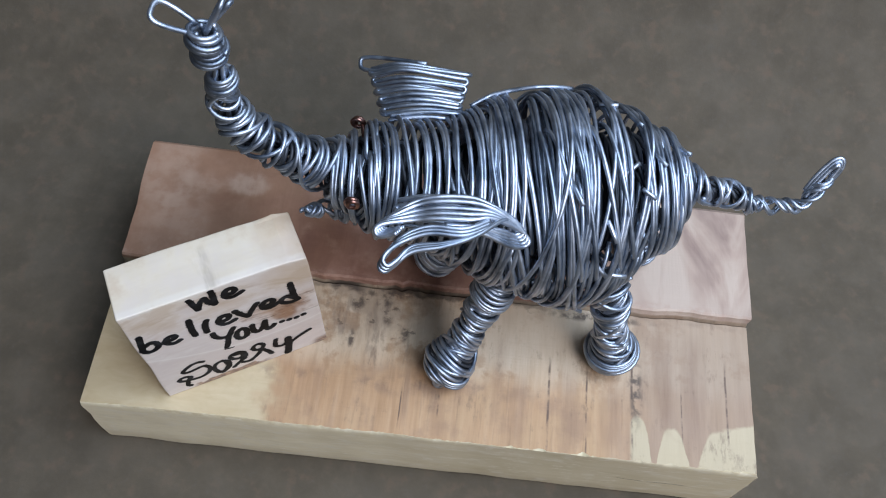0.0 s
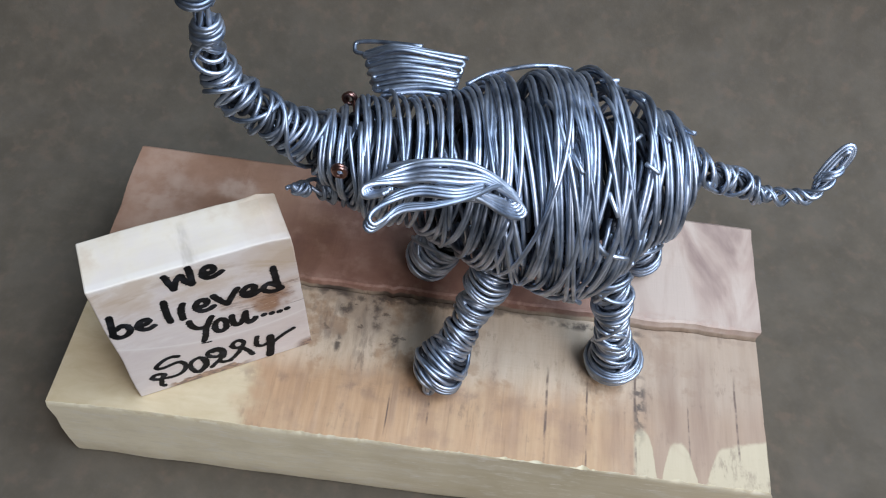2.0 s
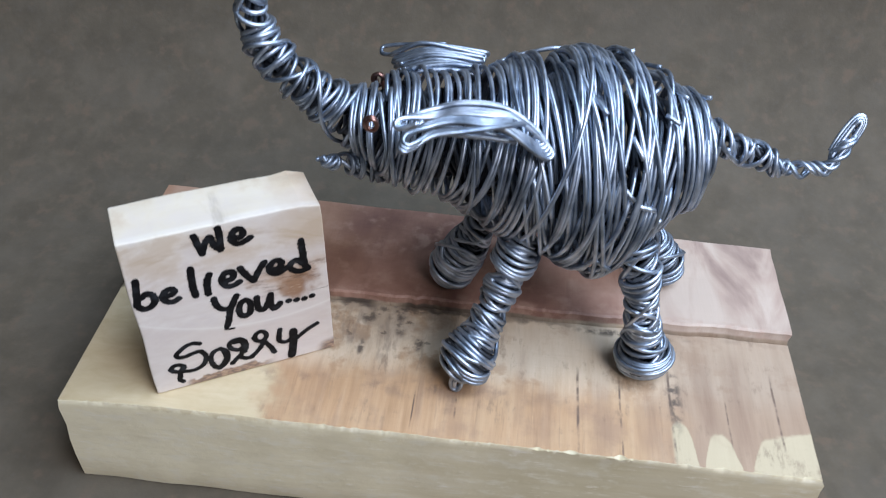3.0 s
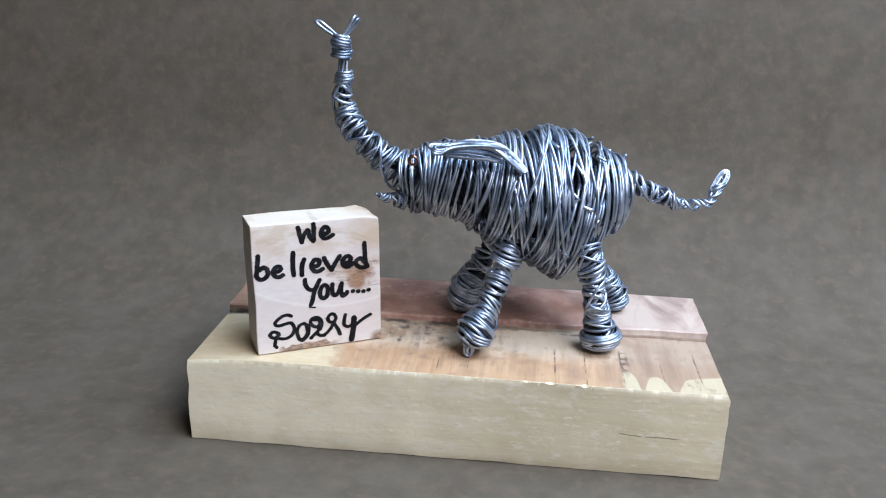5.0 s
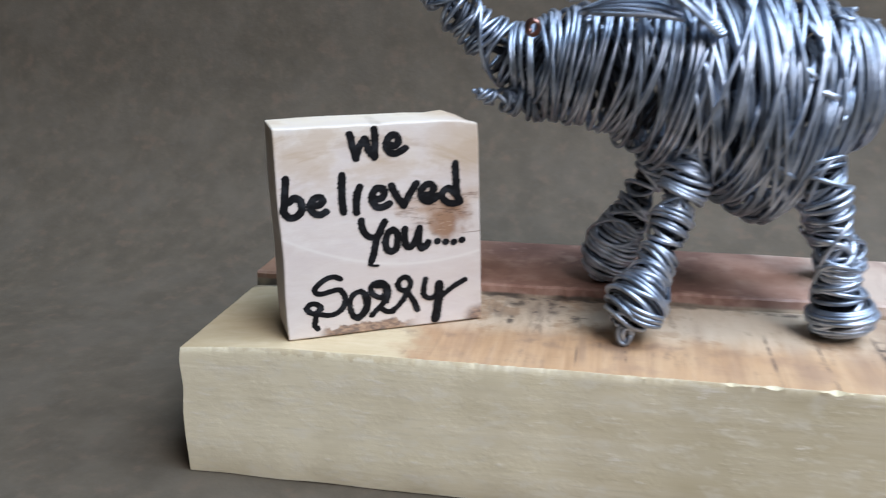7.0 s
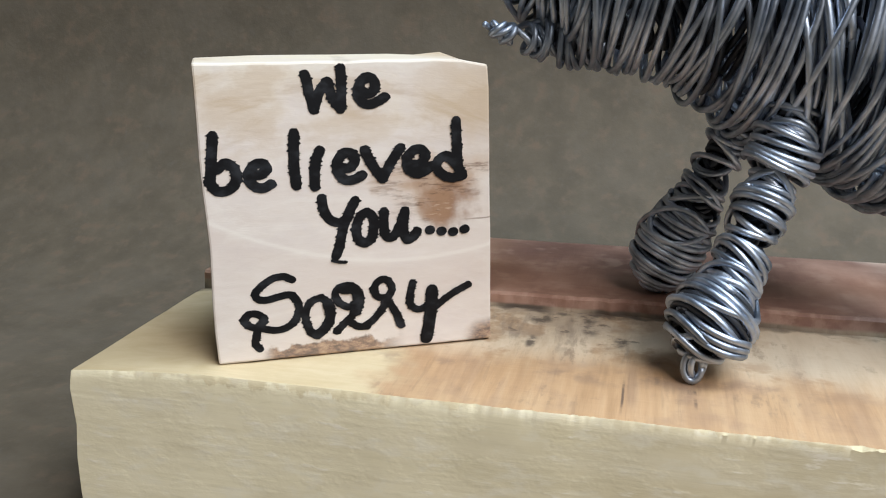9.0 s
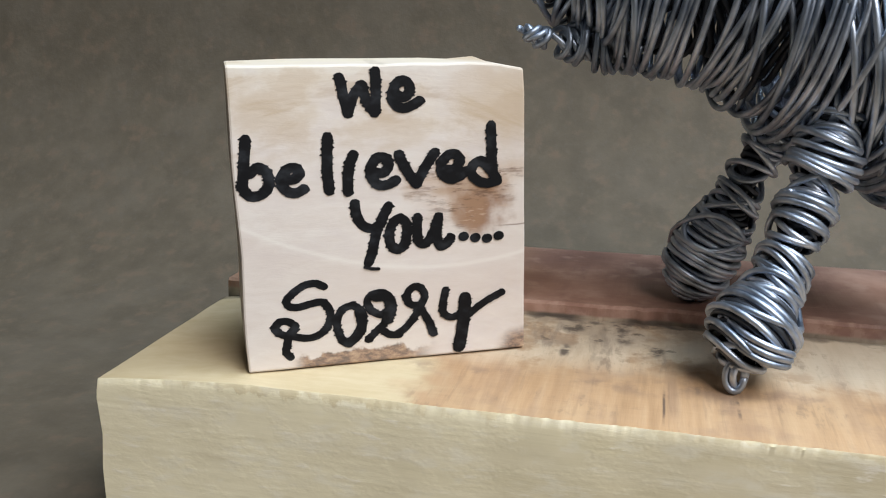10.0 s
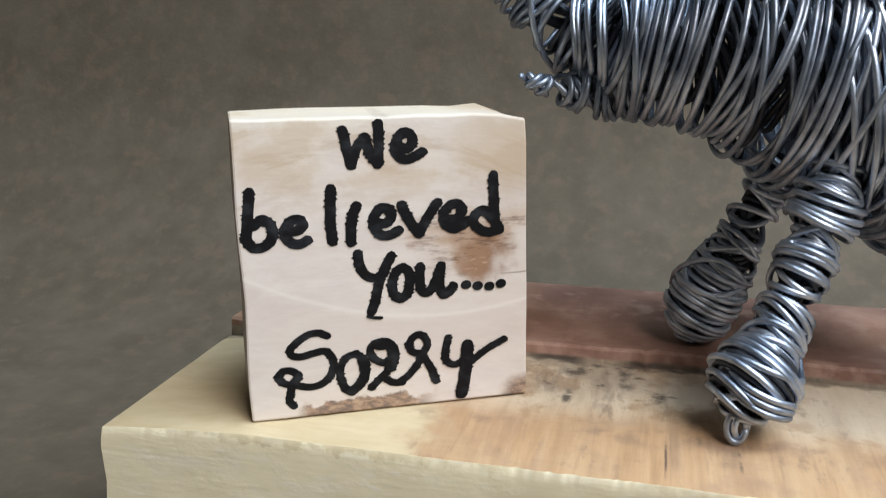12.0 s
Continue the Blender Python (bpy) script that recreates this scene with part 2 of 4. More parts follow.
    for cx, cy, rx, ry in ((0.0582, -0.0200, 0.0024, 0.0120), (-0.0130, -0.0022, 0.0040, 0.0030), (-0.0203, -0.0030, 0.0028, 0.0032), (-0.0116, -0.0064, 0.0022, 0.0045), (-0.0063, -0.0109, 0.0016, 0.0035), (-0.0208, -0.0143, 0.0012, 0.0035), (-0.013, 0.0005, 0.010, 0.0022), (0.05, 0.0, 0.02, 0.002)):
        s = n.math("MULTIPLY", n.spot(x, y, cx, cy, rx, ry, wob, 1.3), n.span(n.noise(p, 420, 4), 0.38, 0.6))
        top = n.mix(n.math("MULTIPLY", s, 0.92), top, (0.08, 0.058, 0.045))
    seam = n.math("MULTIPLY", n.span(n.math("ADD", y, n.math("MULTIPLY", n.math("SUBTRACT", n.noise(n.coords((1, 1, 1), (6, 6, 0)), 240, 4), 0.5), 0.006)), 0.0000, 0.0016), n.span(x, 0.046, 0.004, 0.35, 1.0))
    top = n.mix(n.math("MULTIPLY", n.math("MULTIPLY", seam, n.span(n.noise(n.coords((1, 1, 1), (2, 5, 1)), 75, 3), 0.38, 0.58, 0.25, 1.0)), 0.9), top, (0.05, 0.036, 0.030))
    # the raised half: reddish heartwood, bleached and veined towards one end
    turned = t.nodes.new("ShaderNodeMapping")
    turned.inputs["Rotation"].default_value, turned.inputs["Scale"].default_value = (0, 0, radians(52)), (70, 17, 30)
    t.links.new(p, turned.inputs["Vector"])
    flow = n.noise(turned.outputs[0], 1.0, 4, 0.55, 1.2)
    soft_red = n.noise(n.coords((1, 1, 1), (7, 3, 0)), 48, 5, 0.6)
    red = n.ramp(soft_red, (0.32, (0.20, 0.098, 0.074)), (0.5, (0.345, 0.19, 0.142)), (0.68, (0.50, 0.305, 0.235)))
    red = n.mix(n.span(flow, 0.46, 0.66, 0, 0.55), red, (0.21, 0.105, 0.085))
    red = n.mix(n.span(n.noise(n.coords((1, 1, 1), (1, 8, 0)), 150, 4), 0.5, 0.70, 0, 0.6), red, (0.54, 0.36, 0.285))
    red = n.mix(n.math("MULTIPLY", n.span(n.math("ADD", x, n.math("MULTIPLY", n.math("SUBTRACT", wob, 0.5), 0.05)), -0.020, -0.055), 0.75), red, n.mix(soft_red, (0.22, 0.105, 0.055), (0.50, 0.30, 0.185)))
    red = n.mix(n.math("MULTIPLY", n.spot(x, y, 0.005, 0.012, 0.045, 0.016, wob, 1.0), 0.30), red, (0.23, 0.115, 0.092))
    veins = n.ramp(flow, (0.36, (0.36, 0.27, 0.235)), (0.47, (0.55, 0.43, 0.36)), (0.60, (0.70, 0.59, 0.50)))
    red = n.mix(n.math("MULTIPLY", n.span(n.math("ADD", x, n.math("MULTIPLY", n.math("SUBTRACT", wob, 0.5), 0.06)), 0.032, 0.060), 0.85), red, veins)
    for cx, cy, rx, ry, f in ((-0.0600, 0.0310, 0.0065, 0.0045, 0.6), (-0.0720, 0.0290, 0.006, 0.005, 0.35), (-0.0830, 0.0340, 0.008, 0.016, 0.35), (-0.0790, 0.0150, 0.010, 0.010, 0.3)):
        red = n.mix(n.math("MULTIPLY", n.math("MULTIPLY", n.spot(x, y, cx, cy, rx * 1.3, ry * 1.3, wob, 2.6), n.span(n.noise(p, 190, 4), 0.35, 0.6, 0.3, 1.0)), f), red, (0.60, 0.45, 0.35))
    lip = n.math("MULTIPLY", n.span(y, 0.0062, 0.0044), n.span(n.noise(n.coords((1, 1, 1), (3, 0, 0)), 260, 5, 0.65), 0.46, 0.62))
    red = n.mix(n.math("MULTIPLY", lip, 0.4), red, (0.52, 0.35, 0.28))
    top = n.mix(0.07, top, n.mix(streaks, (0.66, 0.55, 0.45), (0.50, 0.40, 0.33)))
    raised = n.math("MULTIPLY", n.span(z, 0.0316, 0.0322), n.span(y, 0.0005, 0.002))
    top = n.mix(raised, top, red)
    inside = n.math("MULTIPLY", n.span(y, -0.036, -0.033), n.math("MULTIPLY", n.span(y, 0.037, 0.034), n.span(z, 0.024, 0.027)))
    up = n.math("MAXIMUM", n.span(nz_, 0.4, 0.65), inside)
    side = n.mix(front, pale, face)
    # stained patches low on the face
    side = n.mix(n.span(n.noise(n.coords((1, 1, 1), (2, 2, 2)), 26, 4), 0.52, 0.78, 0, 0.5), side, (0.50, 0.42, 0.21))
    # the left of the face painted brighter, as if better lit; splintered fibres under the top edge; one long drying
    # crack
    side = n.mix(n.math("MULTIPLY", front, n.math("MULTIPLY", n.span(n.math("ADD", x, n.math("MULTIPLY", n.math("SUBTRACT", wob, 0.5), 0.05)), 0.015, -0.060), 0.85)), side, n.mix(grain, (0.83, 0.765, 0.515), (0.90, 0.845, 0.615)))
    # a soft cast shadow right of centre, painted into the face
    side = n.mix(n.math("MULTIPLY", front, n.math("MULTIPLY", n.spot(x, z, 0.038, 0.016, 0.050, 0.026, wob, 0.9), 0.45)), side, n.mix(grain, (0.47, 0.41, 0.25), (0.60, 0.535, 0.35)))
    # short torn fibres, pits and soft mottling along the face
    fibre = n.noise(n.coords((170, 900, 900), (5, 0, 2)), 1.0, 4, 0.65)
    torn = n.span(n.noise(n.coords((1, 1, 1.4), (6, 1, 4)), 120, 4, 0.6), 0.42, 0.60)
    side = n.mix(n.math("MULTIPLY", front, n.math("MULTIPLY", torn, n.span(fibre, 0.57, 0.66, 0, 0.65))), side, (0.91, 0.87, 0.73))
    side = n.mix(n.math("MULTIPLY", front, n.span(n.noise(n.coords((150, 900, 800), (1, 0, 7)), 1.0, 4, 0.65), 0.54, 0.70, 0, 0.26)), side, (0.57, 0.515, 0.31))
    side = n.mix(n.math("MULTIPLY", front, n.span(n.noise(n.coords((1, 1, 1.8), (8, 3, 1)), 70, 5, 0.65), 0.45, 0.66, 0, 0.42)), side, (0.68, 0.615, 0.415))
    side = n.mix(n.math("MULTIPLY", front, n.span(n.noise(n.coords((1, 1, 2.2), (3, 6, 1)), 190, 4, 0.6), 0.50, 0.68, 0, 0.40)), side, (0.84, 0.81, 0.66))
    face_top = n.mix(n.span(n.noise(n.coords((1, 1, 1), (1, 0, 0)), 210, 5, 0.7), 0.46, 0.58), n.mix(0.5, face, (0.62, 0.53, 0.32)), (0.72, 0.655, 0.46))
    rag = n.math("MULTIPLY", n.math("SUBTRACT", n.noise(n.coords((1, 1, 0.6), (2, 0, 5)), 330, 5, 0.7), 0.5), 0.0060)
    side = n.mix(n.math("MULTIPLY", front, n.span(n.math("ADD", z, rag), 0.0306, 0.0313)), side, face_top)
    crack_z = n.math("ADD", n.math("ADD", 0.0170, n.math("MULTIPLY", x, -0.035)), n.math("MULTIPLY", n.math("SUBTRACT", wob, 0.5), 0.0018))
    crack = n.math("MULTIPLY", n.span(n.math("ABSOLUTE", n.math("SUBTRACT", z, crack_z)), 0.0003, 0.00008), n.math("MULTIPLY", n.math("MULTIPLY", n.span(x, 0.054, 0.058), n.span(x, 0.077, 0.074)), n.math("MULTIPLY", front, n.span(n.noise(n.coords((300, 1, 1)), 1.0, 2), 0.35, 0.5))))
    side = n.mix(n.math("MULTIPLY", crack, 0.9), side, (0.20, 0.15, 0.08))
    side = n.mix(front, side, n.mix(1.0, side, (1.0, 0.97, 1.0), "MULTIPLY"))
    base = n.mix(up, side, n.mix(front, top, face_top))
    # all faces but the front are darkened, so the front looks better lit
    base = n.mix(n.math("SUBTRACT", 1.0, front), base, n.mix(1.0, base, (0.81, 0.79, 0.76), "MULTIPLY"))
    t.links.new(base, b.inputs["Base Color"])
    sawn = n.math("MULTIPLY", up, n.math("SUBTRACT", 1.0, front))
    rough = n.math("ADD", n.math("ADD", n.math("MULTIPLY", grain, 0.3), n.math("MULTIPLY", n.math("MULTIPLY", n.math("MULTIPLY", fibre, torn), front), 0.30)), n.math("MULTIPLY", n.math("MULTIPLY", saw, sawn), n.span(mid, 0, 1, 0.10, 0.6)))
    n.bump(b, rough, 0.45, 0.0005)
    t.links.new(n.span(blotch, 0.3, 0.7, 0.5, 0.75), b.inputs["Roughness"])
    return mat


def block_wood():
    """Pale sanded wood with faint growth lines, a brown smudge and bark left on the lower edge."""
    mat, t, b = material("pale_block_wood", 0.6)
    n = Net(t)
    p = n.coords()
    x, y, z = n.axes(p)
    wob = n.noise(p, 150, 4)
    lines = n.noise(n.coords((45, 60, 200)), 1.0, 5, 0.6, 1.6)
    base = n.ramp(lines, (0.25, (0.715, 0.62, 0.55)), (0.5, (0.765, 0.68, 0.61)), (0.8, (0.80, 0.725, 0.66)))
    fibre = n.noise(n.coords((260, 260, 1100)), 1.0, 4, 0.65, 0.6)
    base = n.mix(n.span(fibre, 0.45, 0.75, 0, 0.12), base, (0.56, 0.42, 0.31))
    # creamier towards the top, with brown blotches that follow bowed growth rings
    upper = n.math("MULTIPLY", n.span(n.math("ADD", z, n.math("MULTIPLY", n.math("SUBTRACT", wob, 0.5), 0.014)), 0.034, 0.045), 0.45)
    base = n.mix(upper, base, n.mix(fibre, (0.68, 0.55, 0.37), (0.78, 0.68, 0.51)))
    lift = n.math("ADD", z, n.math("MULTIPLY", n.math("POWER", n.math("ABSOLUTE", n.math("SUBTRACT", x, 0.018)), 2.0), 9.0))
    bowed = t.nodes.new("ShaderNodeCombineXYZ")
    t.links.new(n.math("MULTIPLY", x, 75), bowed.inputs[0])
    t.links.new(n.math("MULTIPLY", lift, 300), bowed.inputs[2])
    arc = n.noise(bowed.outputs[0], 1.0, 5, 0.62, 0.5)
    base = n.mix(n.math("MULTIPLY", n.math("MULTIPLY", n.span(z, 0.029, 0.038), n.span(arc, 0.50, 0.66)), 0.55), base, (0.50, 0.36, 0.22))
    base = n.mix(n.math("MULTIPLY", n.span(arc, 0.50, 0.34), 0.35), base, (0.85, 0.79, 0.71))
    top = n.span(z, 0.0450, 0.0456)
    base = n.mix(top, base, n.mix(n.noise(n.coords((60, 300, 10)), 1.0, 4), (0.68, 0.585, 0.43), (0.80, 0.725, 0.59)))
    lip = n.math("MULTIPLY", n.span(n.math("ADD", z, n.math("MULTIPLY", n.math("SUBTRACT", n.noise(n.coords((1, 1, 1), (3, 1, 0)), 300, 4, 0.65), 0.5), 0.0040)), 0.0440, 0.0450), n.span(y, 0.004, 0.003))
    base = n.mix(n.math("MULTIPLY", lip, 0.5), base, (0.86, 0.81, 0.71))
    mark = n.math("MULTIPLY", n.math("MULTIPLY", top, n.spot(x, y, 0.021, 0.006, 0.0028, 0.009, wob, 1.4)), n.span(n.noise(n.coords((420, 90, 20)), 1.0, 4), 0.4, 0.65))
    base = n.mix(n.math("MULTIPLY", mark, 0.7), base, (0.36, 0.31, 0.21))
    patch = n.noise(n.coords((1, 1, 1.5), (4, 2, 6)), 85, 5, 0.6)
    base = n.mix(n.math("MULTIPLY", n.math("MULTIPLY", n.span(z, 0.026, 0.038), n.span(patch, 0.46, 0.62)), 0.55), base, (0.60, 0.465, 0.33))
    base = n.mix(n.math("MULTIPLY", n.span(patch, 0.52, 0.36), 0.3), base, (0.68, 0.60, 0.575))
    tan = n.math("MULTIPLY", n.spot(x, z, 0.040, 0.040, 0.010, 0.010, wob, 1.2), 0.4)
    base = n.mix(tan, base, (0.58, 0.42, 0.26))
    smudge = n.math("MULTIPLY", n.spot(x, z, 0.0362, 0.0242, 0.0078, 0.0054, wob, 1.9), n.span(n.noise(n.coords((160, 200, 420)), 1.0, 5, 0.7), 0.16, 0.42))
    base = n.mix(n.math("MULTIPLY", smudge, 0.95), base, (0.21, 0.082, 0.036))
    streak = n.math("MULTIPLY", n.spot(x, z, 0.0305, 0.0276, 0.0085, 0.0034, wob, 1.7), n.span(n.noise(n.coords((120, 200, 700)), 1.0, 4), 0.35, 0.6))
    base = n.mix(n.math("MULTIPLY", streak, 0.6), base, (0.40, 0.27, 0.19))
    halo = n.spot(x, z, 0.0345, 0.0258, 0.0110, 0.0074, wob, 1.7)
    base = n.mix(n.math("MULTIPLY", halo, 0.4), base, (0.55, 0.35, 0.20))
    scrape = t.nodes.new("ShaderNodeMapping")
    scrape.inputs["Rotation"].default_value, scrape.inputs["Scale"].default_value = (0, radians(28), 0), (170, 200, 900)
    t.links.new(p, scrape.inputs["Vector"])
    scratch = n.noise(scrape.outputs[0], 1.0, 4, 0.65)
    base = n.mix(n.math("MULTIPLY", n.math("MULTIPLY", halo, n.span(scratch, 0.52, 0.64)), 0.75), base, (0.13, 0.062, 0.035))
    base = n.mix(n.math("MULTIPLY", n.math("MULTIPLY", smudge, n.span(scratch, 0.42, 0.34)), 0.6), base, (0.66, 0.47, 0.34))
    # one pale growth ring bowing across the face
    bow = n.math("ADD", 0.0146, n.math("MULTIPLY", n.math("POWER", n.math("ABSOLUTE", n.math("SUBTRACT", x, 0.030)), 2.0), 8.6))
    ring = n.span(n.math("ABSOLUTE", n.math("SUBTRACT", z, bow)), 0.00055, 0.00005)
    base = n.mix(n.math("MULTIPLY", ring, 0.55), base, (0.86, 0.80, 0.72))
    under = n.math("MULTIPLY", n.span(n.math("SUBTRACT", bow, z), 0.0, 0.0015), n.span(n.math("SUBTRACT", bow, z), 0.012, 0.002))
    base = n.mix(n.math("MULTIPLY", under, 0.25), base, (0.62, 0.49, 0.42))
    # bark along the foot of the face and at one lower corner
    foot = n.math("MULTIPLY", n.span(n.math("ADD", z, n.math("MULTIPLY", n.math("SUBTRACT", n.noise(p, 330, 4), 0.5), 0.0048)), 0.0024, 0.0017), n.math("MULTIPLY", n.span(x, 0.006, 0.009), n.span(x, 0.030, 0.024)))
    corner = n.spot(x, z, 0.0442, 0.0005, 0.0060, 0.0036, wob, 0.8)
    bark = n.math("MAXIMUM", foot, corner)
    base = n.mix(n.math("MULTIPLY", bark, 0.85), base, n.ramp(n.noise(n.coords((1, 1, 2)), 520, 4, 0.7), (0.38, (0.085, 0.043, 0.025)), (0.52, (0.30, 0.165, 0.090)), (0.66, (0.52, 0.34, 0.20))))
    # pencil-thin check below the dots
    check = n.math("MULTIPLY", n.span(n.math("ABSOLUTE", n.math("SUBTRACT", z, n.math("ADD", 0.0205, n.math("MULTIPLY", n.math("SUBTRACT", wob, 0.5), 0.001)))), 0.00018, 0.00004), n.span(x, 0.038, 0.042))
    base = n.mix(n.math("MULTIPLY", check, 0.7), base, (0.22, 0.15, 0.10))
    base = n.mix(1.0, base, (0.86, 0.86, 0.87), "MULTIPLY")
    t.links.new(base, b.inputs["Base Color"])
    n.bump(b, n.math("ADD", fibre, lines), 0.12, 0.0003)
    return mat


def marker_ink():
    mat, t, b = material("black_marker_ink", 0.6)
    b.inputs["Specular IOR Level"].default_value = 0.2
    n = Net(t)
    p = n.coords((300, 300, 420))
    t.links.new(n.mix(n.span(n.noise(p, 1.0, 4), 0.45, 0.75), (0.003, 0.003, 0.004), (0.022, 0.024, 0.028)), b.inputs["Base Color"])
    return mat


def plain_wall(name, colour):
    mat, t, b = material(name, 0.9)
    n = Net(t)
    t.links.new(n.mix(n.noise(n.coords(), 4, 5), tuple(c * 0.92 for c in colour), colour), b.inputs["Base Color"])
    return mat


WIRE, COPPER, SHADE_CORE, PAPER, WOOD, BLOCK, INK = steel_wire(), copper_wire(), shade_core_wire(), backdrop_paper(), base_wood(), block_wood(), marker_ink()
WALL, FLOOR = plain_wall("wall_paint", (0.16, 0.157, 0.15)), plain_wall("floor_screed", (0.16, 0.15, 0.14))


# ---- mesh helpers ----
def mesh_from(name, verts, faces, mats, smooth=True, slots=None):
    me = bpy.data.meshes.new(name)
    me.from_pydata([tuple(v) for v in verts], [], [tuple(f) for f in faces])
    for mt in mats:
        me.materials.append(mt)
    if slots is not None:
        me.polygons.foreach_set("material_index", slots)
    me.polygons.foreach_set("use_smooth", [smooth] * len(me.polygons))
    me.update()
    return me


def box(name, lo, hi, mat):
    bm = bmesh.new()
    bmesh.ops.create_cube(bm, size=1)
    for w in bm.verts:
        w.co = Vector([lo[i] if w.co[i] < 0 else hi[i] for i in range(3)])
    me = bpy.data.meshes.new(name)
    bm.to_mesh(me)
    bm.free()
    me.materials.append(mat)
    return new(name, me)


# ---- an unseen room box added round the sheet; its dull walls keep fill light low ----
R0, R1, RY0, RY1, RH = -1.4, 0.9, -1.5, 0.9, 2.3
tagged(box("floor", (R0, RY0, -0.05), (R1, RY1, -0.004), FLOOR), "plain dull grey-brown floor under the paper sheet", "floor", kind="structure")
tagged(box("ceiling", (R0, RY0, RH), (R1, RY1, RH + 0.1), WALL), "unseen added ceiling, plain dull grey", "ceiling", kind="structure")
tagged(box("wall_north", (R0, RY1, -0.05), (R1, RY1 + 0.1, RH), WALL), "unseen added wall, plain dull grey", "wall", kind="structure")
tagged(box("wall_south", (R0, RY0 - 0.1, -0.05), (R1, RY0, RH), WALL), "unseen added wall, plain dull grey", "wall", kind="structure")
tagged(box("wall_west", (R0 - 0.1, RY0 - 0.1, -0.05), (R0, RY1 + 0.1, RH), WALL), "unseen added wall, plain dull grey", "wall", kind="structure")
tagged(box("wall_east", (R1, RY0 - 0.1, -0.05), (R1 + 0.1, RY1 + 0.1, RH), WALL), "unseen added wall, plain dull grey", "wall", kind="structure")


def backdrop_sheet():
    """A stiff brown sheet that lies flat and sweeps up behind in one curve."""
    r, y0, thick = SWEEP_R, SWEEP_Y, 0.0012
    line = [(-0.62 + (y0 + 0.62) * i / 16, 0.0) for i in range(17)]
    line += [(y0 + r * math.sin(a), r - r * math.cos(a)) for a in (radians(SWEEP_A * i / 14) for i in range(1, 15))]
    a = radians(SWEEP_A)
    line += [(line[30][0] + d * math.cos(a), line[30][1] + d * math.sin(a)) for d in (0.1, 0.2, 0.3, 0.42, 0.55)]
    nx, verts, faces = 40, [], []
    for side in (0, 1):
        for k, (y, z) in enumerate(line):
            for i in range(nx + 1):
                x = -0.75 + 1.5 * i / nx
                w = 0.0012 * noise.noise((x * 5, y * 5, z * 5)) * (1 if k > 16 else 0.0)
                verts.append((x, y + w, z - 0.0001 - thick * side))
    row, n = nx + 1, len(line) * (nx + 1)
    for k in range(len(line) - 1):
        for i in range(nx):
            q = k * row + i
            faces.append((q, q + 1, q + row + 1, q + row))
            faces.append((n + q, n + q + row, n + q + row + 1, n + q + 1))
    for i in range(nx):
        e = (len(line) - 1) * row + i
        faces += [(i, n + i, n + i + 1, i + 1), (e, e + 1, n + e + 1, n + e)]
    for k in range(len(line) - 1):
        q, e = k * row, k * row + nx
        faces += [(q, q + row, n + q + row, n + q), (e, n + e, n + e + row, e + row)]
    ob = new("backdrop", mesh_from("backdrop", verts, faces, [PAPER]))
    return tagged(ob, "mottled grey-brown fibre board sheet sweeping up behind the sculpture", "backdrop", kind="structure")


SWEEP_R, SWEEP_Y, SWEEP_A = 0.10, 0.047, 80
backdrop_sheet()


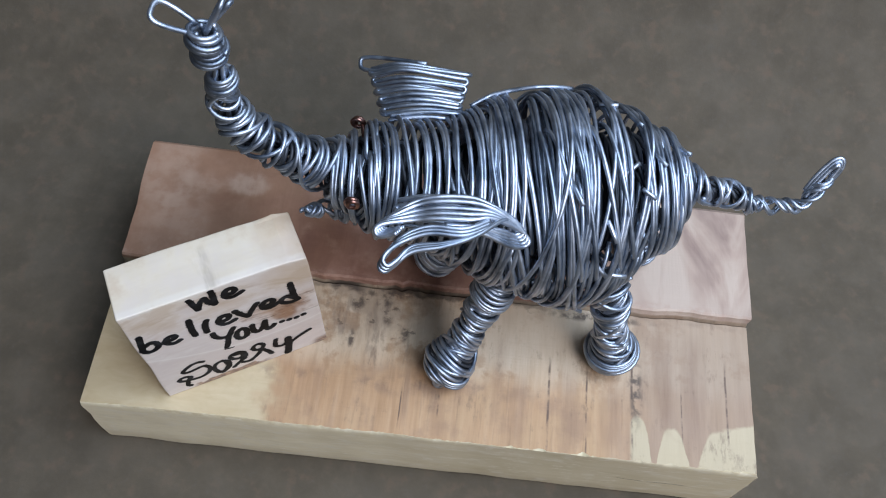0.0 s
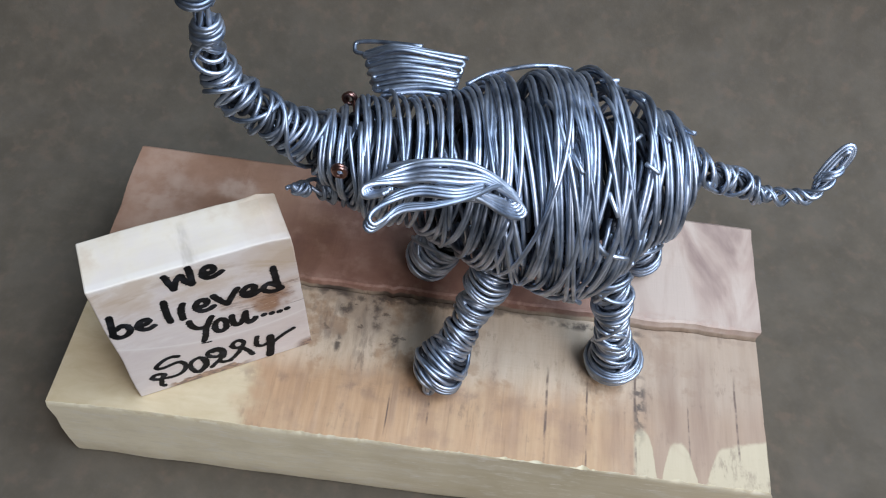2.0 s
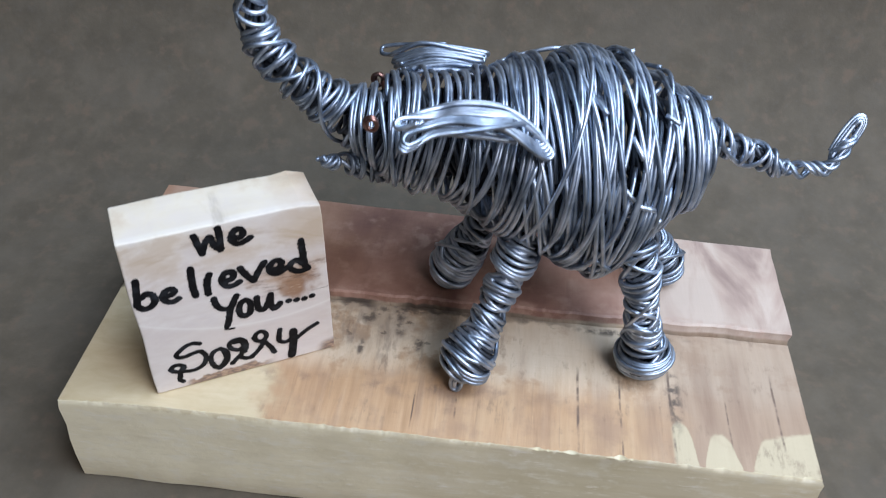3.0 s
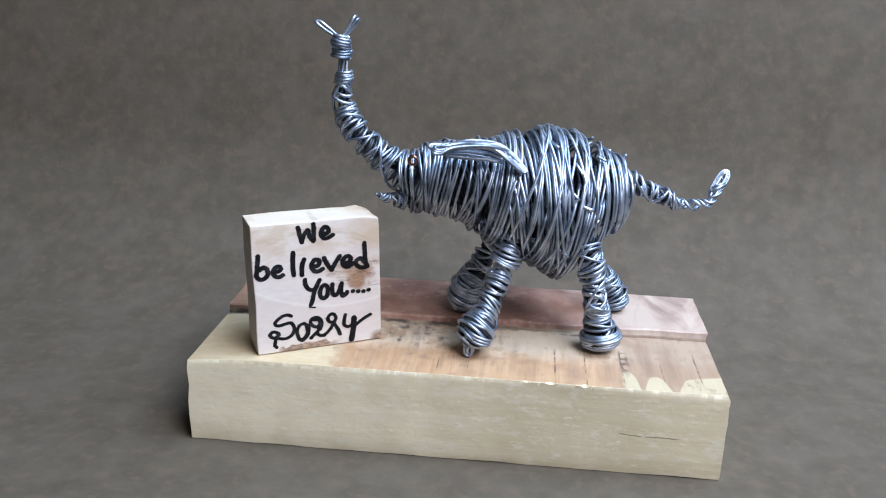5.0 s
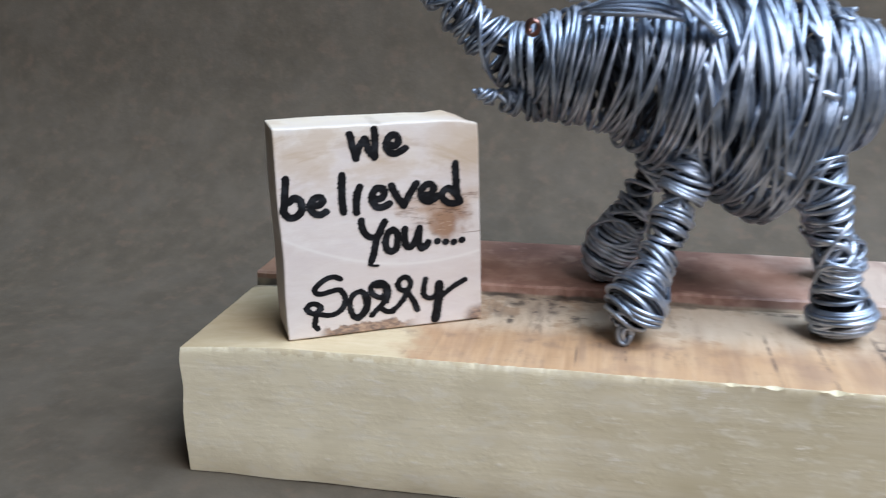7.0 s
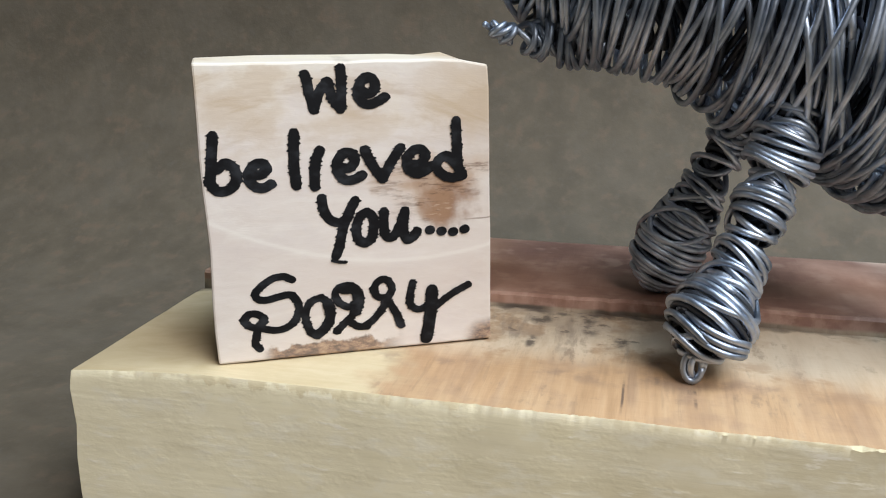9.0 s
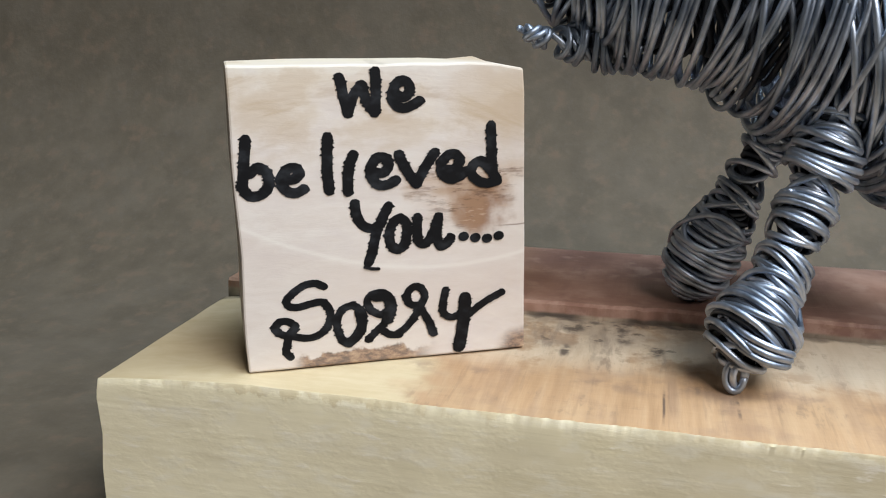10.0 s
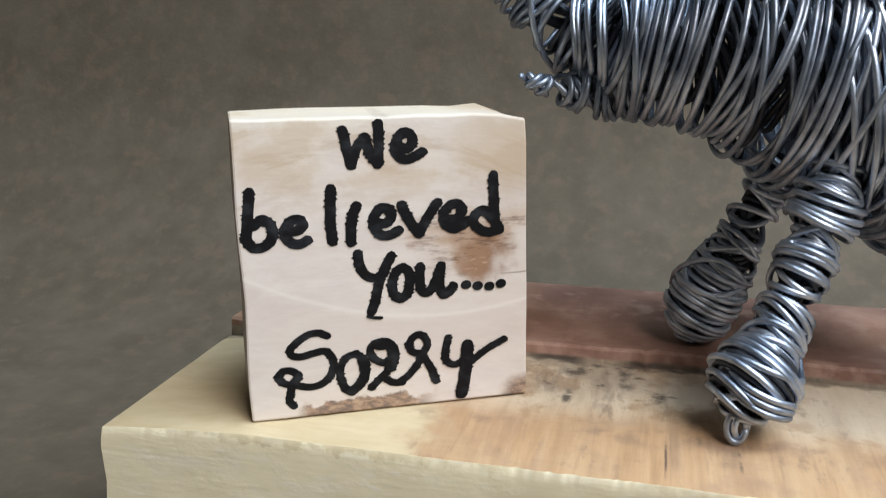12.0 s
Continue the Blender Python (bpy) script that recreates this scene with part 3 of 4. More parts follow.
# ---- the wooden slab ----
def wooden_slab():
    """One sawn piece with a raised back half; ragged saw edges."""
    nx = 560

    def rag(a, b, c, amp):
        return amp * noise.noise((a, b, c))

    def section(x):
        f = (x + 0.09) / 0.18
        yb = 0.0440 - 0.0050 * f + rag(x * 60, 1, 0, 0.0005)
        zt = 0.0301 + 0.0018 * min(1, f / 0.13) ** 0.7 - 0.0006 * f
        zb = 0.0336 + 0.0008 * f
        ys = 0.0031 + rag(x * 90, 5, 1, 0.0006) + rag(x * 400, 5, 3, 0.0007) * max(0.15, min(1, (0.03 - x) / 0.03))
        yf = -0.0400 + rag(x * 70, 9, 2, 0.0003)
        bite = max(0, rag(x * 260, 7, 7, 0.0010)) * (0.5 + max(0, min(0.7, x / 0.04)))
        chip = rag(x * 420, 2, 8, 0.00030) + rag(x * 1100, 4, 2, 0.00028) + bite
        gap = max(0.0, min(1.0, (0.03 - x) / 0.02)) * (0.0022 + rag(x * 60, 8, 8, 0.0012))
        pts = [(-0.0396 + rag(x * 80, 3, 3, 0.0003), 0.0001 + max(0, rag(x * 45, 4, 9, 0.0007)))]
        pts += [(yf - 0.0001 + rag(x * 14, z * 40, 4, 0.0004), z) for z in (0.003, 0.009, 0.015, 0.021, 0.027)]
        pts.append((yf - 0.0001 + rag(x * 14, 1.12, 4, 0.0004), zt - 0.0017))
        pts += [(yf + chip * 0.15, zt - 0.0002 - abs(chip) * 0.8), (yf + 0.00008 + abs(chip) * 0.9, zt - 0.00002)]
        pts += [(y, zt + rag(x * 55, y * 120, 7, 0.00018) + rag(x * 300, y * 40, 2, 0.00010)) for y in (-0.036, -0.031, -0.026, -0.021, -0.016, -0.011, -0.006, -0.0015)]
        pts += [(ys - 0.0010, zt - 0.0001), (ys - 0.0004, zt - 0.0002 - gap), (ys, zt - gap * 0.3 + 0.0006), (ys + 0.0003, zb - 0.0005), (ys + 0.0009, zb)]
        pts += [(y, zb + rag(x * 45, y * 80, 3, 0.0003)) for y in (0.009, 0.015, 0.021, 0.028, 0.034)]
        pts += [(yb - 0.0012, zb), (yb, zb - 0.0010), (yb + rag(x * 30, 5, 5, 0.0005), 0.018), (yb - 0.0004, 0.0006), (yb - 0.0012, 0.0)]
        return pts

    split = 18  # where the lower half ends and the raised half begins
    rows = [[(-0.09 + 0.18 * i / nx, y, z) for y, z in section(-0.09 + 0.18 * i / nx)] for i in range(nx + 1)]

    def plank(name, pick, label):
        verts, faces = [], []
        cut = [pick(r) for r in rows]
        m = len(cut[0])
        for i, r in enumerate(cut):
            for x, y, z in r:
                if i == 0:
                    x += rag(y * 90, z * 160, 1, 0.0008) - 0.0012 * max(0, (y - 0.003) / 0.04) + (0.0006 if z > 0.0300 else 0)
                elif i == nx:
                    x += rag(y * 90, z * 160, 6, 0.0005) - (0.0003 if z > 0.0300 else -0.0006) + (0.0007 if 0.0005 < y and z > 0.0320 else 0)
                verts.append((x, y, z))
        for i in range(nx):
            for k in range(m):
                a, b2 = i * m + k, i * m + (k + 1) % m
                faces.append((a, a + m, b2 + m, b2))
        faces.append(tuple(range(m)))
        faces.append(tuple(reversed(range(nx * m, nx * m + m))))
        me = mesh_from(name, verts, faces, [WOOD])
        me.set_sharp_from_angle(angle=radians(38))
        ob = new(name, me)
        ob.parent = slab
        return tagged(ob, label)

    slab = tagged(new("plinth"), "thick rough-sawn pale wooden plinth with a raised reddish back half", "plinth")
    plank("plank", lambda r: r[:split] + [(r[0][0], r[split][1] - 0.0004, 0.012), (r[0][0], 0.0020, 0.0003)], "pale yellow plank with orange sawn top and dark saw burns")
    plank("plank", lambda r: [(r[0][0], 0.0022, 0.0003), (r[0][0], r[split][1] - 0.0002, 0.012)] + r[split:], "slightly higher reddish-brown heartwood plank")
    return slab


wooden_slab()


# ---- the lettered block ----
BLOCK_W, BLOCK_D, BLOCK_H, BLOCK_Z = 0.0440, 0.0138, 0.0455, 0.0320
LEAN_BACK = 0.038  # how far the block's face leans back, for each metre of height


def block_pose():
    return pose(-0.0659, -0.0364, BLOCK_Z, 0, 0, 28.7)


def lettered_block():
    """An upright off-cut: x along its face from one lower corner, y into it."""
    bm = bmesh.new()
    bmesh.ops.create_cube(bm, size=1)
    for w in bm.verts:
        w.co = Vector((BLOCK_W if w.co.x > 0 else 0, BLOCK_D if w.co.y > 0 else 0, BLOCK_H if w.co.z > 0 else 0))
    bmesh.ops.subdivide_edges(bm, edges=bm.edges[:], cuts=9, use_grid_fill=True)
    for w in bm.verts:
        c = w.co.copy()
        top = c.z > BLOCK_H - 1e-5
        if top:
            w.co.z += 0.0004 * noise.noise((c.x * 120, c.y * 120, 1)) - 0.0011 * max(0, (c.x - 0.0390) / 0.0050)
        if c.x > BLOCK_W - 1e-5:
            w.co.x += 0.0001 * noise.noise((c.z * 90, c.y * 70, 4)) - 0.0003 * max(0, (c.z - 0.0435) / 0.0023)
        if c.x < 1e-5:
            w.co.x += 0.0003 * noise.noise((c.z * 80, c.y * 70, 9))
        if c.y > BLOCK_D - 1e-5:
            w.co.y += 0.0005 * noise.noise((c.x * 90, c.z * 90, 2))
    for w in bm.verts:
        f = w.co.z / BLOCK_H
        w.co.x -= 0.0009 * f * (1 - w.co.x / BLOCK_W) + 0.0005 * f * w.co.x / BLOCK_W
        w.co.y += LEAN_BACK * w.co.z
    edges = [e for e in bm.edges if len(e.link_faces) == 2 and e.calc_face_angle(0) > 0.9]
    bmesh.ops.bevel(bm, geom=edges, offset=0.00035, segments=2, affect="EDGES", profile=0.5)
    me = bpy.data.meshes.new("wooden_block")
    bm.to_mesh(me)
    bm.free()
    me.materials.append(BLOCK)
    ob = new("wooden_block", me)
    ob.matrix_world = block_pose()
    return tagged(ob, "small upright pale wooden block hand-lettered in black marker", "wooden block")


def smooth_line(pts, step):
    """A rounded line through a few points."""
    p = np.array(pts, float)
    if len(p) == 1:
        return p
    q = np.vstack([2 * p[0] - p[1], p, 2 * p[-1] - p[-2]])
    out = []
    for i in range(1, len(q) - 2):
        a, b, c, d = q[i - 1], q[i], q[i + 1], q[i + 2]
        k = max(2, int(np.linalg.norm(c - b) / step))
        for s in np.arange(k) / k:
            out.append(0.5 * (2 * b + (c - a) * s + (2 * a - 5 * b + 4 * c - d) * s ** 2 + (3 * b - a - 3 * c + d) * s ** 3))
    out.append(q[-2])
    return np.array(out)


def pen_stroke(verts, faces, pts, width, lift):
    """A marker stroke: a thin ribbon with round ends and a slightly ragged edge, in millimetres on the face."""
    line = smooth_line(pts, 0.16)
    if len(line) == 1:
        line = np.array([line[0] - (0.12, 0), line[0] + (0.12, 0.03)])
    d = np.gradient(line, axis=0)
    d /= np.linalg.norm(d, axis=1)[:, None] + 1e-9
    n = np.stack([-d[:, 1], d[:, 0]], 1)
    cap = [(-0.5, 0.3), (-0.36, 0.7), (-0.18, 0.92)]
    ring = [(line[0] + d[0] * a * width, n[0], w) for a, w in cap]
    ring += [(c, nn, 1.0) for c, nn in zip(line, n)]
    ring += [(line[-1] - d[-1] * a * width, n[-1], w) for a, w in reversed(cap)]
    start = len(verts)
    for i, (c, nn, w) in enumerate(ring):
        for s in (-1, 1):
            e = c + nn * s * w * width / 2
            bleed = random.uniform(-0.10, 0.06) + (random.uniform(0.08, 0.38) if random.random() < 0.32 else 0)
            verts.append(((e[0] + math.copysign(bleed, nn[0] * s) * min(1, abs(nn[0]) * 1.5)) / 1000, LEAN_BACK * e[1] / 1000 - lift, (e[1] + random.uniform(-0.03, 0.03)) / 1000))
    for i in range(len(ring) - 1):
        a = start + 2 * i
        faces.append((a, a + 1, a + 3, a + 2))


block = lettered_block()


def word(name, label, width, *letters, extra=()):
    """Letters in one pen width, and strokes gone over again in another."""
    verts, faces, lift = [], [], 0.00006
    for letter, wide in [(one, width) for one in letters] + list(extra):
        for stroke in letter:
            pen_stroke(verts, faces, stroke, wide, lift)
            lift += 0.000012
    ob = new(name, mesh_from(name, verts, faces, [INK], smooth=False))
    ob.parent = block
    return tagged(ob, label)


LETTER_W = [[(15.1, 43.6), (15.6, 41.3), (16.2, 38.5)], [(16.2, 38.5), (17.1, 41.0), (18.3, 42.5)], [(18.3, 42.5), (19.1, 40.1), (20.2, 38.5)], [(20.2, 38.5), (20.4, 41.5), (20.4, 44.4)]]
FIRST_E = [[(23.4, 41.1), (24.5, 40.6), (25.3, 41.2), (25.4, 42.4), (24.4, 43.1), (23.3, 42.3), (22.8, 40.6), (23.6, 39.3), (25.0, 39.1), (27.0, 40.1)]]
LETTER_B = [[(1.4, 35.1), (1.0, 31.5), (0.6, 28.4)], [(1.7, 30.2), (3.0, 31.1), (4.2, 30.2), (4.4, 28.6), (3.3, 27.2), (1.6, 27.0), (0.6, 28.3)]]
SECOND_E = [[(6.5, 29.2), (7.9, 29.2), (8.8, 30.0), (8.3, 30.8), (7.2, 30.7), (6.2, 29.5), (6.3, 28.2), (7.3, 27.3), (8.4, 27.2), (9.4, 27.7)]]
LETTER_L = [[(13.1, 35.1), (12.9, 31.0), (13.1, 27.3)]]
LETTER_I = [[(16.8, 32.4), (16.2, 30.9), (15.9, 28.8), (15.9, 27.0)]]
THIRD_E = [[(19.9, 29.7), (21.2, 29.6), (22.1, 30.6), (21.5, 31.8), (20.3, 31.8), (19.4, 30.5), (19.5, 28.9), (20.5, 27.8), (21.9, 27.8), (23.2, 28.4)]]
LETTER_V = [[(23.6, 32.2), (24.8, 29.8), (26.3, 27.7)], [(26.3, 27.7), (27.7, 30.2), (29.2, 32.3)]]
FOURTH_E = [[(30.8, 29.7), (32.2, 29.7), (33.1, 30.8), (32.5, 31.9), (31.2, 31.8), (30.2, 30.5), (30.4, 29.0), (31.6, 28.2), (32.9, 28.5), (34.1, 29.3)]]
LETTER_D = [[(38.1, 36.1), (38.2, 32.5), (38.4, 29.2), (39.1, 27.7)], [(37.8, 29.6), (36.6, 30.8), (35.3, 30.2), (34.9, 29.1), (35.8, 27.9), (37.3, 27.3), (39.1, 27.6)]]
LETTER_Y = [[(16.8, 25.1), (17.1, 23.2), (18.0, 21.7), (19.5, 21.2), (20.7, 21.9)], [(21.9, 24.5), (20.9, 22.6), (20.0, 20.5), (19.4, 18.0), (18.7, 16.0)]]
LETTER_O = [[(23.7, 22.6), (22.6, 21.9), (22.0, 20.2), (22.2, 18.5), (23.2, 17.7), (24.3, 18.5), (24.7, 20.2), (24.6, 21.8), (23.7, 22.6)]]
LETTER_U = [[(26.4, 22.5), (26.3, 20.6), (26.6, 18.7), (27.6, 18.4), (28.7, 19.8), (29.7, 22.4)], [(29.7, 22.4), (29.4, 19.6), (29.9, 17.9), (30.8, 18.1), (31.6, 19.1)]]
DOTS = [[(33.7, 19.1)], [(35.6, 18.8)], [(37.5, 18.6)], [(39.4, 18.9)]]
TICK = [[(18.1, 15.3), (19.2, 15.0), (20.2, 14.9)]]
CAPITAL_S = [[(11.8, 12.7), (10.5, 13.3), (8.8, 13.1), (6.9, 11.9), (6.1, 10.9), (6.5, 10.0), (7.9, 9.8), (9.8, 10.2), (11.5, 10.3), (12.4, 9.2), (12.6, 7.8), (11.9, 6.1), (10.6, 5.1), (8.9, 4.8), (7.1, 5.2), (5.2, 5.7), (4.2, 6.7), (4.9, 7.7), (6.3, 7.6), (7.1, 6.6), (6.4, 5.6), (5.9, 4.1), (5.7, 2.9), (6.3, 2.0)]]
ROUND_O = [[(16.1, 9.5), (14.6, 9.0), (13.7, 7.7), (13.6, 5.9), (14.3, 4.0), (15.3, 3.4), (16.6, 4.4), (17.5, 6.2), (17.4, 8.2), (16.1, 9.5)]]
FIRST_R = [[(18.6, 8.6), (18.3, 10.0), (19.4, 11.0), (21.1, 10.9), (22.1, 9.4), (21.8, 7.9), (21.0, 6.3), (19.7, 5.0), (18.3, 3.7)], [(18.6, 8.6), (20.2, 7.6), (21.6, 8.2)], [(20.1, 5.5), (21.6, 4.3), (23.3, 4.1)]]
SECOND_R = [[(26.5, 8.6), (25.2, 8.8), (24.5, 9.8), (24.8, 11.0), (26.0, 11.7), (27.1, 10.9), (27.3, 9.6), (26.4, 8.2), (25.6, 6.6), (24.4, 5.3), (22.8, 4.1)], [(26.7, 8.0), (27.9, 6.0), (28.7, 3.8)]]
TAILED_Y = [[(30.7, 10.7), (30.3, 8.7), (30.4, 7.0), (31.7, 6.2), (33.1, 6.8), (33.8, 8.4), (33.9, 9.4)], [(33.5, 5.7), (35.5, 7.2), (37.5, 8.5), (40.0, 9.7)]]
O_BACK = [[(17.1, 8.5), (17.4, 6.3), (16.4, 4.4), (15.2, 3.5)]]
Y_STEM = [[(33.9, 9.2), (33.7, 6.1), (33.3, 3.3), (32.9, 1.3)]]
R_BACK = [[(19.6, 10.6), (21.3, 10.4), (22.0, 8.8), (21.4, 6.8)]]

word("lettering", "black marker word We", 1.45, LETTER_W, FIRST_E)
word("lettering", "black marker word believed", 1.5, LETTER_B, SECOND_E, LETTER_L, LETTER_I, THIRD_E, LETTER_V, FOURTH_E, LETTER_D)
word("lettering", "black marker word You with four dots", 1.45, LETTER_Y, LETTER_O, LETTER_U, DOTS, extra=((TICK, 0.5),))
word("lettering", "black marker word Sorry", 1.15, CAPITAL_S, ROUND_O, FIRST_R, SECOND_R, TAILED_Y, extra=((O_BACK, 1.5), (R_BACK, 1.7), (Y_STEM, 1.9)))


# ---- the wire elephant ----
WR = 0.00053  # wire radius
rng = random.Random(7)


class Wires:
    """Collects bent wires into one mesh."""

    def __init__(self):
        self.verts, self.faces, self.slots, self.n = [], [], [], 0

    def add(self, pts, r=WR, slot=0, sides=7):
        p = np.array(pts, float)
        d = np.gradient(p, axis=0)
        d /= np.linalg.norm(d, axis=1)[:, None] + 1e-12
        a = np.array([0.0, 0.0, 1.0]) if abs(d[0][2]) < 0.9 else np.array([1.0, 0.0, 0.0])
        side = []
        u = np.cross(d[0], a)
        u /= np.linalg.norm(u)
        for k in range(len(p)):
            u = u - d[k] * (u @ d[k])
            u /= np.linalg.norm(u) + 1e-12
            side.append(u)
        side = np.array(side)
        other = np.cross(d, side)
        ang = np.linspace(0, 2 * np.pi, sides, endpoint=False)
        ring = p[:, None, :] + r * (np.cos(ang)[None, :, None] * side[:, None, :] + np.sin(ang)[None, :, None] * other[:, None, :])
        m, base = len(p), self.n
        self.verts.append(ring.reshape(-1, 3))
        k, j = np.meshgrid(np.arange(m - 1), np.arange(sides), indexing="ij")
        j2 = (j + 1) % sides
        quads = np.stack([k * sides + j, k * sides + j2, (k + 1) * sides + j2, (k + 1) * sides + j], -1).reshape(-1, 4) + base
        self.faces += [tuple(q) for q in quads.tolist()]
        self.faces += [tuple(range(base + sides - 1, base - 1, -1)), tuple(range(base + (m - 1) * sides, base + m * sides))]
        self.slots += [slot] * (len(quads) + 2)
        self.n += m * sides


wires = Wires()
YAW = radians(9)
AX, AV = np.array([math.cos(YAW), math.sin(YAW), 0.0]), np.array([-math.sin(YAW), math.cos(YAW), 0.0])
AO = np.array([-0.0025, 0.0060, 0.0])
UP = np.array([0.0, 0.0, 1.0])
# trunk-end to rump: station, side shift, height, half width, half height (centimetres)
BODY = np.array([
    (-2.4, -0.05, 8.98, 0.74, 0.62), (-2.0, -0.10, 8.94, 1.02, 0.80), (-1.65, -0.13, 8.82, 1.20, 1.00), (-1.35, -0.15, 8.74, 1.30, 1.18), (-1.0, -0.20, 8.75, 1.40, 1.28), (-0.5, -0.22, 8.72, 1.48, 1.40),
    (0.0, -0.36, 8.69, 1.64, 1.45), (0.5, -0.41, 8.55, 1.77, 1.66), (1.0, -0.37, 8.41, 2.00, 1.85), (1.5, -0.32, 8.30, 2.20, 2.03),
    (2.0, -0.37, 8.23, 2.33, 2.17), (2.5, -0.45, 8.20, 2.43, 2.38), (3.0, -0.45, 8.06, 2.50, 2.62), (3.5, -0.37, 7.92, 2.55, 2.68),
    (4.0, -0.24, 8.00, 2.50, 2.46), (4.5, -0.25, 8.17, 2.18, 2.06), (5.0, -0.33, 8.24, 1.74, 1.74), (5.45, -0.44, 8.32, 1.46, 1.40), (5.75, -0.40, 8.32, 1.22, 1.18), (5.98, -0.36, 8.38, 0.90, 0.88), (6.15, -0.36, 8.48, 0.55, 0.55)]) / 100


def body_point(s, th, out):
    c, z, rv, rz = [np.interp(s, BODY[:, 0], BODY[:, k]) for k in (1, 2, 3, 4)]
    co, si = np.cos(th), np.sin(th)
    return (AO + AX * s[:, None] + AV * (c + (rv + out) * co)[:, None] + UP * (z + (rz + out) * si)[:, None])


def wind_body(s0, turns, pitch, slant, phase, out, wobble=0.0006, slot=0):
    """A run of neighbouring turns round the body, leaning together."""
    n = max(8, int(turns * 52))
    th = rng.uniform(0, 6.28) + np.linspace(0, turns * 2 * np.pi, n)
    k = rng.uniform(0, 6.28)
    ph1, ph2 = rng.uniform(0, 6.28), rng.uniform(0, 6.28)
    s = s0 + pitch * np.linspace(-turns / 2, turns / 2, n) + slant * np.sin(th - phase) + wobble * np.sin(2 * th + k) + 0.0004 * np.sin(th * 0.37 + ph1)
    s = np.clip(s, -0.0236, 0.0612)
    o = out + 0.00035 * np.sin(th * 1.7 + ph2) + 0.00022 * np.sin(th * 4.3 + k)
    run = np.linspace(0, turns, n)
    o = o - 0.0035 * np.clip(1 - np.minimum(run, turns - run) / 0.09, 0, 1) ** 2  # the ends tuck in
    wires.add(body_point(s, th, o), slot=slot)


def lean_at(s):
    """How far the outer turns lean along the body: forward at the chest, back at the shoulder, forward again at the flank."""
    return float(np.interp(s, (-0.022, -0.009, -0.003, 0.0125, 0.0165, 0.0225, 0.0300, 0.0365, 0.0450, 0.0500, 0.0600),
                           (0.0008, 0.0016, 0.0040, 0.0046, -0.0020, -0.0016, -0.0004, 0.0028, 0.0042, 0.0012, 0.0006)))


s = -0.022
while s < 0.060:  # a rough core deep inside, near-black to stand for shade in the gaps
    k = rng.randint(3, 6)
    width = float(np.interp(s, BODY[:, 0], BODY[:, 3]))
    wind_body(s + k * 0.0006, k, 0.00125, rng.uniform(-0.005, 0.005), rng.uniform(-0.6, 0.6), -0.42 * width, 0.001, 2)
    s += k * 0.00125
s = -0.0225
while s < 0.0600:  # a crossing layer under the skin, partly in the dark gap wire
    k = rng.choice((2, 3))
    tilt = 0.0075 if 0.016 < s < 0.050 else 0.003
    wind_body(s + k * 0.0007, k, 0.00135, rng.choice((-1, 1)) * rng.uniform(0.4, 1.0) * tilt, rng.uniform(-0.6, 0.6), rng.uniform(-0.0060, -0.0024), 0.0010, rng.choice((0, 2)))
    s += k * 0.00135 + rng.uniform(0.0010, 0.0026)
s = -0.0225
while s < 0.0605:  # the skin: bands of neighbouring turns with gaps between
    k = rng.choice((2, 3, 3, 4, 5))
    step = rng.uniform(0.00130, 0.00148)
    wind_body(s + k * step / 2, k, step, lean_at(s + k * step / 2) + rng.uniform(-0.0010, 0.0010), rng.uniform(-0.3, 0.3), rng.uniform(-0.0011, -0.0003), rng.uniform(0.0003, 0.0008))
    s += k * step + (rng.choice((0.0003, 0.0008, 0.0014, 0.0020)) if 0.015 < s < 0.050 else rng.choice((0.0001, 0.0004, 0.0009)))
for i in range(15):  # single turns laid over the bands at a slant
    s = rng.uniform(0.020, 0.047)
    wind_body(s, rng.uniform(0.9, 1.6), 0.0014, rng.choice((1, 1, -1)) * rng.uniform(0.002, 0.0080), rng.uniform(-0.4, 0.4), rng.uniform(0.0, 0.0007), rng.uniform(0.0003, 0.0010))
for i in range(6):
    wind_body(rng.uniform(-0.018, 0.012), rng.uniform(0.9, 1.6), 0.0013, rng.uniform(-0.001, 0.0045), rng.uniform(-0.4, 0.4), rng.uniform(0.0, 0.0006), 0.0004)
wind_body(0.0138, 4, 0.00122, 0.0040, 0.0, 0.0006, 0.0002)  # the shoulder band


def stretched(s0, s1, a0, a1, out=0.0006, sag=0.0):
    """A single length over part of the flank, from one place to another."""
    t = np.linspace(0, 1, 26)
    wires.add(body_point(s0 + (s1 - s0) * t, np.radians(a0 + (a1 - a0) * t), out + sag * np.sin(t * np.pi) - 0.0035 * np.abs(2 * t - 1) ** 7))


stretched(0.0142, 0.0205, 168, 258, 0.0004)
stretched(0.0158, 0.0228, 150, 255, 0.0007)
stretched(0.0150, 0.0190, 205, 262, 0.0003)
stretched(0.0135, 0.0172, 176, 150, 0.0009)
stretched(0.0160, 0.0212, 132, 186, 0.0005)
for s0, s1 in ((0.0455, 0.0330), (0.0440, 0.0300), (0.0470, 0.0365), (0.0425, 0.0310), (0.0480, 0.0390)):
    stretched(s0, s1, 170, 268, 0.0006)
for s0, s1 in ((0.0250, 0.0330), (0.0290, 0.0365), (0.0340, 0.0420), (0.0375, 0.0452), (0.0230, 0.0275)):
    stretched(s0, s1, 78, 176, 0.0006)


